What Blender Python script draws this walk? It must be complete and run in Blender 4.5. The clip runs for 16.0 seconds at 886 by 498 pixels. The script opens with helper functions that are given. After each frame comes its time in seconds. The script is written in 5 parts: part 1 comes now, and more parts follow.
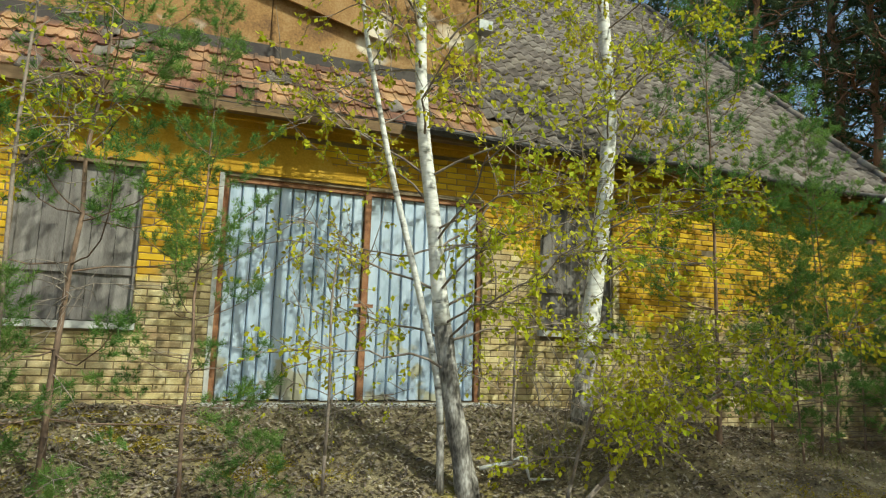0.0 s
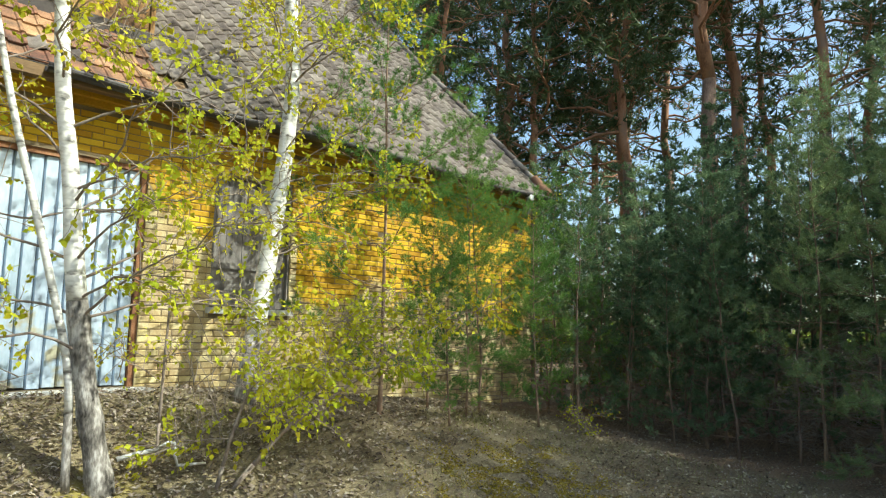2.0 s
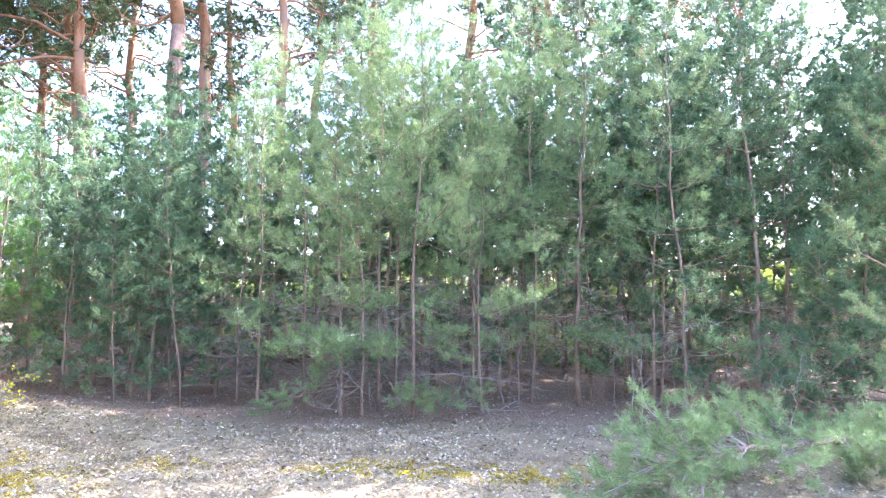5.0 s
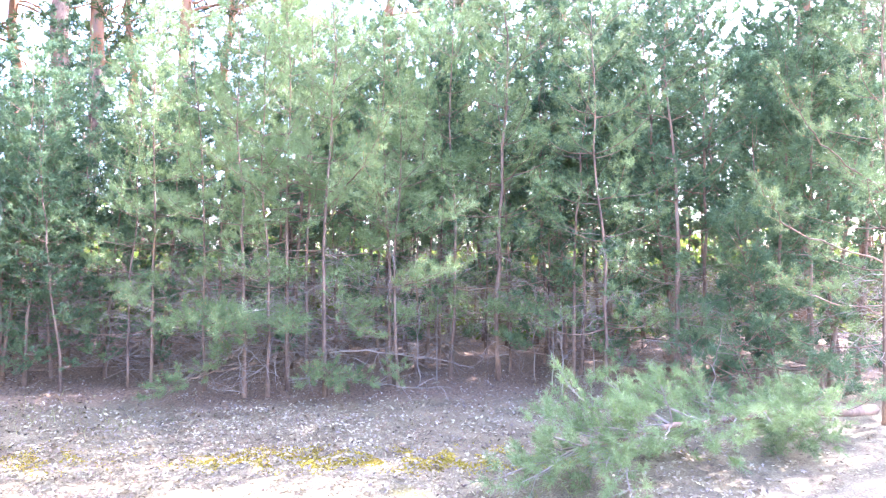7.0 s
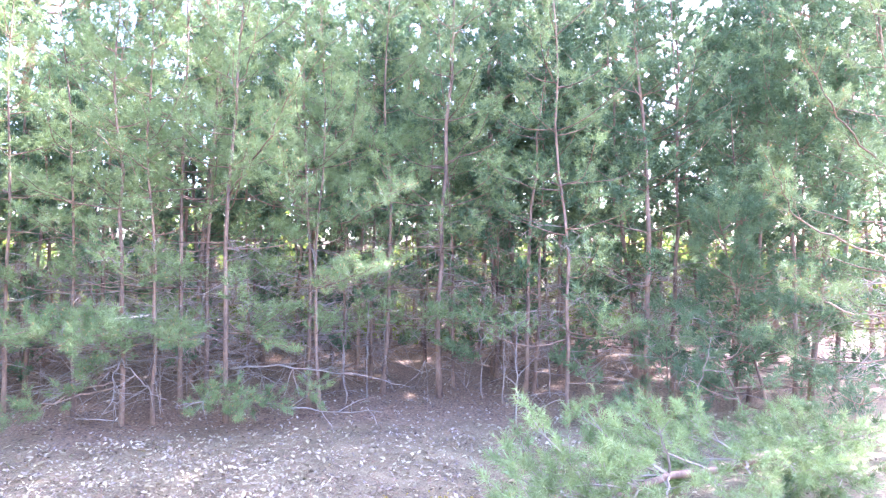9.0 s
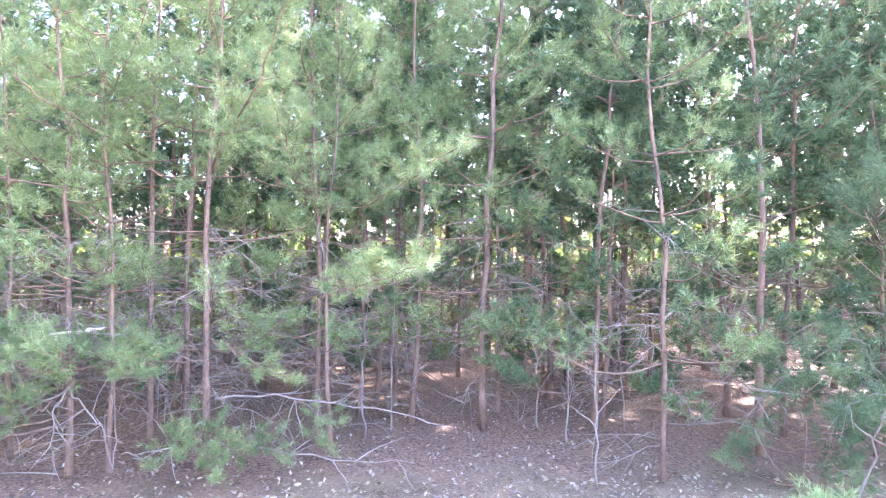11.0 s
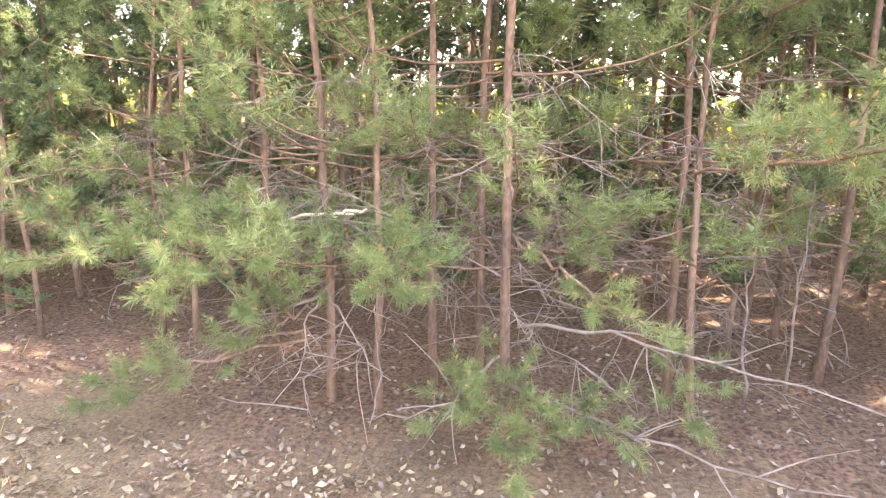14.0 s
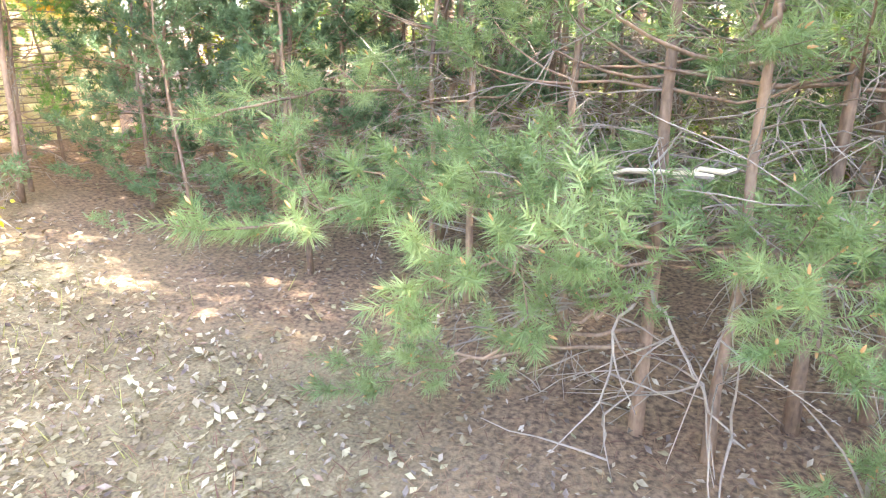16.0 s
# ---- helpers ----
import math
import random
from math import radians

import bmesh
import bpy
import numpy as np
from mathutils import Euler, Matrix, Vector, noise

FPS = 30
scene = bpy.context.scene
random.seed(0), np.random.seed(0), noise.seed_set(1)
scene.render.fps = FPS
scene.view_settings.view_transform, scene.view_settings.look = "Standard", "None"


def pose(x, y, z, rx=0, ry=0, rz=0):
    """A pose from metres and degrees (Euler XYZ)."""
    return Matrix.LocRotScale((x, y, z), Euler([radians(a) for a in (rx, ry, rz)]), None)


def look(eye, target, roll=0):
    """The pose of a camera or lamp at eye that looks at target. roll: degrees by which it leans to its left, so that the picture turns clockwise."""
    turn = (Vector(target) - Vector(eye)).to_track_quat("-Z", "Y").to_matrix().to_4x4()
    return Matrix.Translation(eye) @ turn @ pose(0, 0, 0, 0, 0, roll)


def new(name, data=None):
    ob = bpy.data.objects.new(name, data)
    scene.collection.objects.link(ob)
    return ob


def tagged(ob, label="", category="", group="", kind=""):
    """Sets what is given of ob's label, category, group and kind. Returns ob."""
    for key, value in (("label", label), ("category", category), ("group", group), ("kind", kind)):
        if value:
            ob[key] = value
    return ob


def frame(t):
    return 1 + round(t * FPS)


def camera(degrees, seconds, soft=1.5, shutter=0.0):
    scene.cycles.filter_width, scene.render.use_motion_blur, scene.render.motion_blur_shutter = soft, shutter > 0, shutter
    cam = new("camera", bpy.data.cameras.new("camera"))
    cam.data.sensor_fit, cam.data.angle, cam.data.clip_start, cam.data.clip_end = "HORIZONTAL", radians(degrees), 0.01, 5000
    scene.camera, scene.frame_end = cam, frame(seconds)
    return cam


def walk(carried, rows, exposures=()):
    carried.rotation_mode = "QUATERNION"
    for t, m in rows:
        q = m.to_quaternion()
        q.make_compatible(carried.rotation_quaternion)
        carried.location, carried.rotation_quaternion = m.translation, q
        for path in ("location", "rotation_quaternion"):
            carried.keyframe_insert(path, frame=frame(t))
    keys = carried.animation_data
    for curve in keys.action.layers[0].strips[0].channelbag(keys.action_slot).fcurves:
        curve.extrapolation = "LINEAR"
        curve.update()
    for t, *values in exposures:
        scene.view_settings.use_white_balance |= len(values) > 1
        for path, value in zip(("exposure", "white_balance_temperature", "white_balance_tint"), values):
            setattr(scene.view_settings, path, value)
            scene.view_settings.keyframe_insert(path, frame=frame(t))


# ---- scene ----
cam = camera(67.8, 16.0, soft=1.2)
METRES, EYE, TILT, LEAN, TURN = 7.6, 1.63, 0.0, 0.0, -20.0
ROWS = [
    (0.0, 0.0, 0.0, 0.0, -0.26, 8.47, -1.77),
    (0.5, 0.0087, 0.0001, 0.0022, -6.64, 8.07, -1.43),
    (1.0, 0.019, 0.0009, 0.0005, -12.54, 7.79, -1.18),
    (1.5, 0.0325, 0.0025, -0.0024, -18.36, 7.64, -0.92),
    (2.0, 0.0498, 0.0072, -0.0023, -25.53, 7.31, -0.93),
    (2.5, 0.0663, 0.0109, -0.0038, -33.47, 6.83, -0.88),
    (3.0, 0.0746, 0.017, -0.0027, -41.93, 6.11, -0.81),
    (3.5, 0.0769, 0.0177, -0.0033, -50.11, 5.44, -0.35),
    (4.0, 0.0805, 0.0159, -0.0027, -57.51, 4.74, -0.23),
    (4.5, 0.0795, 0.0112, -0.0027, -64.04, 4.17, -0.1),
    (5.0, 0.0774, 0.009, -0.0025, -69.92, 3.55, -0.09),
    (7.5, 0.1852, 0.0278, -0.0012, -77.73, 0.78, -0.11),
    (8.0, 0.2312, 0.0363, -0.0042, -79.15, 0.62, -0.21),
    (8.5, 0.2785, 0.0378, -0.0016, -79.57, 0.48, -0.17),
    (9.0, 0.3229, 0.0493, -0.0022, -81.85, 0.69, -0.48),
    (11.5, 0.5801, 0.1303, -0.0005, -78.98, -0.42, -0.78),
    (12.0, 0.6211, 0.1581, 0.0009, -73.31, -0.69, -0.74),
    (12.5, 0.6661, 0.1722, -0.0043, -68.9, -0.7, -0.56),
    (13.0, 0.709, 0.1927, -0.0088, -62.89, -2.06, -0.7),
    (13.5, 0.7379, 0.2288, -0.0114, -58.7, -6.87, -0.69),
    (14.0, 0.7715, 0.2464, -0.0182, -54.81, -11.35, -0.39),
    (14.5, 0.8044, 0.2614, -0.021, -47.96, -14.5, -0.33),
    (15.0, 0.823, 0.2942, -0.0219, -41.38, -17.08, -0.46),
    (15.5, 0.8364, 0.3271, -0.0224, -36.65, -17.78, -0.4),
    (16.0, 0.8548, 0.3666, -0.0262, -30.83, -18.1, -0.26),
]
walk(cam, [(t, pose(0, 0, EYE, TILT, LEAN, TURN) @ pose(METRES * x, METRES * y, METRES * z, 90 + pitch, roll, yaw)) for t, x, y, z, yaw, pitch, roll in ROWS],
     exposures=[(0.0, 0.2, 6500, -9), (1.5, 0.6, 6400, -6), (2.5, 1.3, 6200, -2), (3.5, 2.25, 5800, 8), (5.0, 3.65, 5450, 21), (7.5, 4.15, 5450, 32), (9.0, 4.25, 5450, 34),
                (11.5, 4.45, 5800, 33), (12.5, 4.4, 6500, 33), (14.0, 4.2, 7900, 31), (15.0, 4.22, 7500, 26), (16.0, 4.25, 6800, 15)])

# ---- daylight ----
SUN_AZ, SUN_EL = 152.0, 42.0          # degrees clockwise from +y, degrees above the horizon
to_sun = Vector((math.sin(radians(SUN_AZ)) * math.cos(radians(SUN_EL)), math.cos(radians(SUN_AZ)) * math.cos(radians(SUN_EL)), math.sin(radians(SUN_EL))))
sun_data = bpy.data.lights.new("sun", "SUN")
sun_data.energy, sun_data.angle, sun_data.color = 3.3, radians(0.6), (1.0, 0.95, 0.85)
sun = new("sun", sun_data)
sun.matrix_world = look(to_sun * 60, (0, 0, 0))
world = bpy.data.worlds.new("sky")
scene.world = world
world.use_nodes = True
wn = world.node_tree
sky = wn.nodes.new("ShaderNodeTexSky")
sky.sky_type, sky.sun_disc = "NISHITA", False
sky.sun_elevation, sky.sun_rotation = radians(SUN_EL), radians(SUN_AZ)
sky.air_density, sky.dust_density, sky.ozone_density = 1.0, 3.0, 1.0
wn.links.new(sky.outputs[0], wn.nodes["Background"].inputs[0])
wn.nodes["Background"].inputs[1].default_value = 0.15


# ---- materials ----
def material(name, colours, scale=6.0, rough=0.8, bump=0.3, fine=60.0, stretch=(1, 1, 1), metal=0.0, through_light=0.0,
             vary=0.0, island=False, patches=None, fine_mix=0.35, spec=0.35, bare=None):
    """Two scales of noise over a ramp of colours; patches: (colour, scale, threshold, z_from, z_to) of a second coat or growth;
    through_light: share of light that passes through a leaf; vary: brightness spread between pieces."""
    m = bpy.data.materials.new(name)
    m.use_nodes = True
    nt = m.node_tree
    nd, ln = nt.nodes, nt.links
    bsdf, out = nd["Principled BSDF"], nd["Material Output"]
    geo = nd.new("ShaderNodeNewGeometry")
    mp = nd.new("ShaderNodeMapping")
    mp.inputs["Scale"].default_value = stretch
    ln.new(geo.outputs["Position"], mp.inputs["Vector"])
    n1, n2 = nd.new("ShaderNodeTexNoise"), nd.new("ShaderNodeTexNoise")
    n1.inputs["Scale"].default_value, n1.inputs["Detail"].default_value = scale, 5
    n2.inputs["Scale"].default_value, n2.inputs["Detail"].default_value = fine, 4
    ln.new(mp.outputs[0], n1.inputs["Vector"])
    ln.new(mp.outputs[0], n2.inputs["Vector"])
    mix = nd.new("ShaderNodeMix")
    mix.inputs[0].default_value = fine_mix
    ln.new(n1.outputs["Fac"], mix.inputs[2])
    ln.new(n2.outputs["Fac"], mix.inputs[3])
    ramp = nd.new("ShaderNodeValToRGB")
    el = ramp.color_ramp.elements
    for i, c in enumerate(colours):
        at = 0.36 + 0.28 * i / max(1, len(colours) - 1)
        if i < 2:
            el[i].position, el[i].color = at, (*c, 1)
        else:
            el.new(at).color = (*c, 1)
    ln.new(mix.outputs[0], ramp.inputs[0])
    colour = ramp.outputs[0]
    if patches:
        col2, psc, thr, z0, z1 = patches
        n3 = nd.new("ShaderNodeTexNoise")
        n3.inputs["Scale"].default_value, n3.inputs["Detail"].default_value = psc, 7
        ln.new(geo.outputs["Position"], n3.inputs["Vector"])
        sep = nd.new("ShaderNodeSeparateXYZ")
        ln.new(geo.outputs["Position"], sep.inputs[0])
        rng = nd.new("ShaderNodeMapRange")
        rng.inputs[1].default_value, rng.inputs[2].default_value = z0, z1
        rng.inputs[3].default_value, rng.inputs[4].default_value = -0.35, 0.35
        ln.new(sep.outputs["Z"], rng.inputs[0])
        add = nd.new("ShaderNodeMath")
        ln.new(n3.outputs["Fac"], add.inputs[0])
        ln.new(rng.outputs[0], add.inputs[1])
        if bare:                              # a stretch along x where the second coat is gone
            here = nd.new("ShaderNodeMath")
            here.operation = "COMPARE"
            here.inputs[1].default_value, here.inputs[2].default_value = (bare[0] + bare[1]) / 2, (bare[1] - bare[0]) / 2
            ln.new(sep.outputs["X"], here.inputs[0])
            less = nd.new("ShaderNodeMath")
            less.operation = "MULTIPLY_ADD"
            less.inputs[1].default_value = bare[2]
            ln.new(here.outputs[0], less.inputs[0])
            ln.new(add.outputs[0], less.inputs[2])
            add = less
        edge = nd.new("ShaderNodeMapRange")
        edge.inputs[1].default_value, edge.inputs[2].default_value = thr - 0.03, thr + 0.03
        ln.new(add.outputs[0], edge.inputs[0])
        pm = nd.new("ShaderNodeMix")
        pm.data_type = "RGBA"
        vary2 = nd.new("ShaderNodeMix")
        vary2.data_type = "RGBA"
        vary2.inputs[6].default_value = (*[v * 0.72 for v in col2], 1)
        vary2.inputs[7].default_value = (*[min(1, v * 1.2) for v in col2], 1)
        ln.new(mix.outputs[0], vary2.inputs[0])
        ln.new(edge.outputs[0], pm.inputs[0])
        ln.new(colour, pm.inputs[6])
        ln.new(vary2.outputs[2], pm.inputs[7])
        colour = pm.outputs[2]
    if vary:
        if island:
            rnd = geo.outputs["Random Per Island"]
        else:
            rnd = nd.new("ShaderNodeObjectInfo").outputs["Random"]
        hv = nd.new("ShaderNodeHueSaturation")
        vr = nd.new("ShaderNodeMapRange")
        vr.inputs[3].default_value, vr.inputs[4].default_value = 1 - vary, 1 + vary
        ln.new(rnd, vr.inputs[0])
        ln.new(vr.outputs[0], hv.inputs["Value"])
        hr = nd.new("ShaderNodeMapRange")
        hr.inputs[3].default_value, hr.inputs[4].default_value = 0.5 - vary * 0.05, 0.5 + vary * 0.05
        ln.new(rnd, hr.inputs[0])
        ln.new(hr.outputs[0], hv.inputs["Hue"])
        ln.new(colour, hv.inputs["Color"])
        colour = hv.outputs[0]
    ln.new(colour, bsdf.inputs["Base Color"])
    bsdf.inputs["Roughness"].default_value, bsdf.inputs["Metallic"].default_value = rough, metal
    bsdf.inputs["Specular IOR Level"].default_value = spec
    if bump:
        b = nd.new("ShaderNodeBump")
        b.inputs["Strength"].default_value, b.inputs["Distance"].default_value = bump, 0.01
        ln.new(mix.outputs[0], b.inputs["Height"])
        ln.new(b.outputs[0], bsdf.inputs["Normal"])
    if through_light:
        tr, ms = nd.new("ShaderNodeBsdfTranslucent"), nd.new("ShaderNodeMixShader")
        ln.new(colour, tr.inputs["Color"])
        ms.inputs[0].default_value = through_light
        ln.new(bsdf.outputs[0], ms.inputs[1])
        ln.new(tr.outputs[0], ms.inputs[2])
        ln.new(ms.outputs[0], out.inputs["Surface"])
    return m


GROUND = material("forest_floor", [(0.10, 0.074, 0.048), (0.205, 0.165, 0.095), (0.315, 0.265, 0.16)], 2.2, 0.95, 0.8, 70, fine_mix=0.6, patches=((0.30, 0.25, 0.06), 0.6, 0.66, -60, 60), bare=(8.2, 700, -0.4))


def needle_carpet(m):
    """Under the pines the floor is reddish-brown needles instead of leaves and sand."""
    nd, ln = m.node_tree.nodes, m.node_tree.links
    bsdf = nd["Principled BSDF"]
    old = bsdf.inputs["Base Color"].links[0].from_socket
    geo, sep, n = nd.new("ShaderNodeNewGeometry"), nd.new("ShaderNodeSeparateXYZ"), nd.new("ShaderNodeTexNoise")
    n.inputs["Scale"].default_value, n.inputs["Detail"].default_value = 1.1, 5
    ln.new(geo.outputs["Position"], sep.inputs[0])
    ln.new(geo.outputs["Position"], n.inputs["Vector"])
    add = nd.new("ShaderNodeMath")
    add.operation = "MULTIPLY_ADD"
    add.inputs[1].default_value = 2.4
    ln.new(n.outputs["Fac"], add.inputs[0])
    ln.new(sep.outputs["X"], add.inputs[2])
    edge = nd.new("ShaderNodeMapRange")
    edge.inputs[1].default_value, edge.inputs[2].default_value = 9.3, 10.4
    ln.new(add.outputs[0], edge.inputs[0])
    grain, ramp = nd.new("ShaderNodeTexNoise"), nd.new("ShaderNodeValToRGB")
    grain.inputs["Scale"].default_value, grain.inputs["Detail"].default_value = 38, 6
    ln.new(geo.outputs["Position"], grain.inputs["Vector"])
    ramp.color_ramp.elements[0].position, ramp.color_ramp.elements[0].color = 0.36, (0.105, 0.07, 0.05, 1)
    ramp.color_ramp.elements[1].position, ramp.color_ramp.elements[1].color = 0.64, (0.32, 0.215, 0.135, 1)
    ln.new(grain.outputs["Fac"], ramp.inputs[0])
    mix = nd.new("ShaderNodeMix")
    mix.data_type = "RGBA"
    ln.new(edge.outputs[0], mix.inputs[0])
    ln.new(old, mix.inputs[6])
    ln.new(ramp.outputs[0], mix.inputs[7])
    ln.new(mix.outputs[2], bsdf.inputs["Base Color"])


needle_carpet(GROUND)
LITTER = material("dead_leaf", [(0.17, 0.13, 0.075), (0.30, 0.25, 0.16), (0.44, 0.38, 0.265)], 3, 0.8, 0.1, 40, vary=0.4, island=True, through_light=0.15)
NEEDLE_LITTER = material("fallen_needles", [(0.16, 0.09, 0.055), (0.28, 0.17, 0.11)], 3, 0.9, 0.0, 40, vary=0.4, island=True)
BANK_LEAF = material("brown_dead_leaf", [(0.12, 0.09, 0.07), (0.29, 0.235, 0.19), (0.48, 0.415, 0.35)], 4, 0.8, 0.1, 40, vary=0.45, island=True, through_light=0.1)
MOSS = material("yellow_moss", [(0.30, 0.235, 0.035), (0.46, 0.36, 0.055), (0.54, 0.43, 0.09)], 3, 0.9, 0.0, 20, vary=0.25, island=True, through_light=0.25)
GRASS = material("dry_grass", [(0.20, 0.22, 0.06), (0.40, 0.36, 0.16)], 1.5, 0.8, 0.0, 30, vary=0.3, island=True, through_light=0.3)
NEEDLE = material("pine_needles", [(0.075, 0.13, 0.07), (0.155, 0.235, 0.12), (0.29, 0.375, 0.18)], 2.6, 0.5, 0.0, 0.9, vary=0.2, island=True, through_light=0.48, fine_mix=0.4)
NEEDLE_NEAR = material("young_pine_needles", [(0.14, 0.205, 0.085), (0.245, 0.325, 0.135), (0.365, 0.44, 0.20)], 4.0, 0.42, 0.0, 1.2, vary=0.2, island=True, through_light=0.35, fine_mix=0.4)
# Yellower copy of the needle green; sunlight on the pines is in the colour.
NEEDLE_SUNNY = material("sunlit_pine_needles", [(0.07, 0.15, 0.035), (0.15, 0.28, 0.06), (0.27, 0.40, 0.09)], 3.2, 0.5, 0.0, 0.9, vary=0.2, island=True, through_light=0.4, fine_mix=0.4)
# Darker copy of the needle colours, for tall crowns and the distant wood.
NEEDLE_FAR = material("dark_pine_needles", [(0.05, 0.08, 0.04), (0.10, 0.145, 0.06), (0.15, 0.20, 0.08)], 1.6, 0.5, 0.0, 0.5, vary=0.2, island=True, through_light=0.3, fine_mix=0.4)
BIRCH_LEAF = material("birch_leaf", [(0.38, 0.45, 0.03), (0.55, 0.55, 0.04), (0.68, 0.58, 0.05)], 1.2, 0.5, 0.0, 20, vary=0.25, island=True, through_light=0.5, spec=0.12)
UNDERGROWTH = material("bush_leaf", [(0.07, 0.11, 0.018), (0.16, 0.21, 0.035), (0.25, 0.285, 0.05)], 0.8, 0.6, 0.0, 8, vary=0.3, island=True, through_light=0.4)
BUD = material("pine_bud", [(0.45, 0.24, 0.10), (0.58, 0.36, 0.18)], 8, 0.6, 0.0, 40)
PINE_BARK = material("pine_bark", [(0.10, 0.065, 0.05), (0.22, 0.14, 0.10), (0.33, 0.22, 0.16)], 9, 0.9, 0.9, 55, stretch=(1, 1, 0.35))
YOUNG_BARK = material("young_pine_bark", [(0.12, 0.085, 0.065), (0.24, 0.16, 0.115), (0.37, 0.25, 0.175)], 7, 0.85, 0.6, 70, stretch=(1, 1, 0.4))
HIGH_BARK = material("orange_pine_bark", [(0.20, 0.10, 0.06), (0.40, 0.21, 0.12), (0.30, 0.2, 0.15)], 4, 0.85, 0.5, 45, stretch=(1, 1, 0.4))
TWIG = material("dead_twig", [(0.22, 0.18, 0.15), (0.38, 0.32, 0.27)], 10, 0.85, 0.2, 60)
TORN = material("torn_wood", [(0.65, 0.52, 0.36), (0.82, 0.71, 0.54)], 20, 0.7, 0.2, 90)
BIRCH_TWIG = material("birch_twig", [(0.17, 0.125, 0.10), (0.36, 0.30, 0.25)], 10, 0.8, 0.2, 60)
BIRCH_BARK = material("birch_bark", [(0.16, 0.145, 0.13), (0.62, 0.60, 0.565), (0.80, 0.785, 0.76), (0.82, 0.80, 0.78)], 9, 0.6, 0.3, 26, stretch=(0.6, 0.6, 1.5), fine_mix=0.4)
BIRCH_BASE = material("rough_birch_bark", [(0.045, 0.04, 0.035), (0.22, 0.20, 0.18), (0.58, 0.55, 0.52)], 11, 0.9, 1.0, 50, stretch=(1, 1, 0.4))
BRICK = material("painted_brick", [(0.38, 0.27, 0.13), (0.52, 0.41, 0.21), (0.64, 0.55, 0.34)], 5, 0.85, 0.5, 80, vary=0.22,
                 patches=((0.63, 0.38, 0.025), 0.85, 0.51, 0.9, 3.6), bare=(3.15, 5.2, -0.22))
BRICK_REST = material("painted_brick_joined", [(0.38, 0.27, 0.13), (0.52, 0.41, 0.21), (0.64, 0.55, 0.34)], 5, 0.85, 0.5, 80, vary=0.22, island=True,
                      patches=((0.63, 0.38, 0.025), 0.85, 0.47, 0.9, 3.6), bare=(3.15, 5.2, -0.22))
MORTAR = material("mortar", [(0.16, 0.12, 0.08), (0.30, 0.23, 0.14)], 8, 0.95, 0.5, 90)
PLASTER = material("ochre_plaster", [(0.40, 0.23, 0.02), (0.55, 0.32, 0.03), (0.62, 0.40, 0.07)], 2.2, 0.9, 0.3, 50, patches=((0.52, 0.44, 0.28), 1.6, 0.72, -60, 60))
RUSTY_PANEL = material("weathered_dormer_board", [(0.13, 0.07, 0.035), (0.30, 0.165, 0.06), (0.40, 0.26, 0.12)], 1.6, 0.85, 0.4, 40, patches=((0.68, 0.60, 0.48), 1.1, 0.62, -60, 60))
SHEET = material("galvanised_sheet", [(0.33, 0.42, 0.53), (0.45, 0.54, 0.66), (0.56, 0.65, 0.76)], 1.6, 0.55, 0.15, 30, stretch=(1, 1, 0.3), metal=0.25, vary=0.06,
                 patches=((0.42, 0.40, 0.30), 3.0, 0.63, 3.0, 0.0))
RUST = material("rusty_steel", [(0.16, 0.07, 0.04), (0.30, 0.14, 0.07), (0.40, 0.22, 0.12)], 9, 0.85, 0.4, 80)
BOARD = material("grey_boards", [(0.12, 0.105, 0.098), (0.21, 0.19, 0.178), (0.31, 0.285, 0.268)], 3, 0.9, 0.5, 50, stretch=(4, 4, 0.5), vary=0.12)
CONCRETE = material("pale_sill", [(0.42, 0.41, 0.39), (0.60, 0.59, 0.57)], 5, 0.9, 0.4, 60)
TILE = material("dark_roof_tile", [(0.09, 0.072, 0.062), (0.18, 0.15, 0.13), (0.27, 0.235, 0.205)], 3, 0.8, 0.4, 60, vary=0.25, island=True)
TILE_RED = material("orange_roof_tile", [(0.09, 0.062, 0.05), (0.26, 0.135, 0.075), (0.43, 0.245, 0.145)], 3, 0.8, 0.4, 60, vary=0.35)
DARK = material("dark_metal_gutter", [(0.05, 0.05, 0.05), (0.11, 0.10, 0.10)], 6, 0.6, 0.2, 50, metal=0.4)
ZINC = material("zinc_outlet", [(0.22, 0.23, 0.23), (0.34, 0.35, 0.35)], 6, 0.55, 0.2, 50, metal=0.5)
EAVE_WOOD = material("eave_boards", [(0.13, 0.085, 0.05), (0.26, 0.17, 0.09)], 4, 0.9, 0.4, 50, stretch=(0.4, 3, 3))
YELLOW = material("yellow_petals", [(0.75, 0.55, 0.01), (0.85, 0.68, 0.02)], 30, 0.6, 0.0, 90, through_light=0.3)
# Near-black standing for shade: dormer gap, and behind door panels and window boards.
UNLIT_DARK = material("unlit_dark", [(0.06, 0.05, 0.05), (0.10, 0.09, 0.08)], 3, 0.95, 0.2, 40)


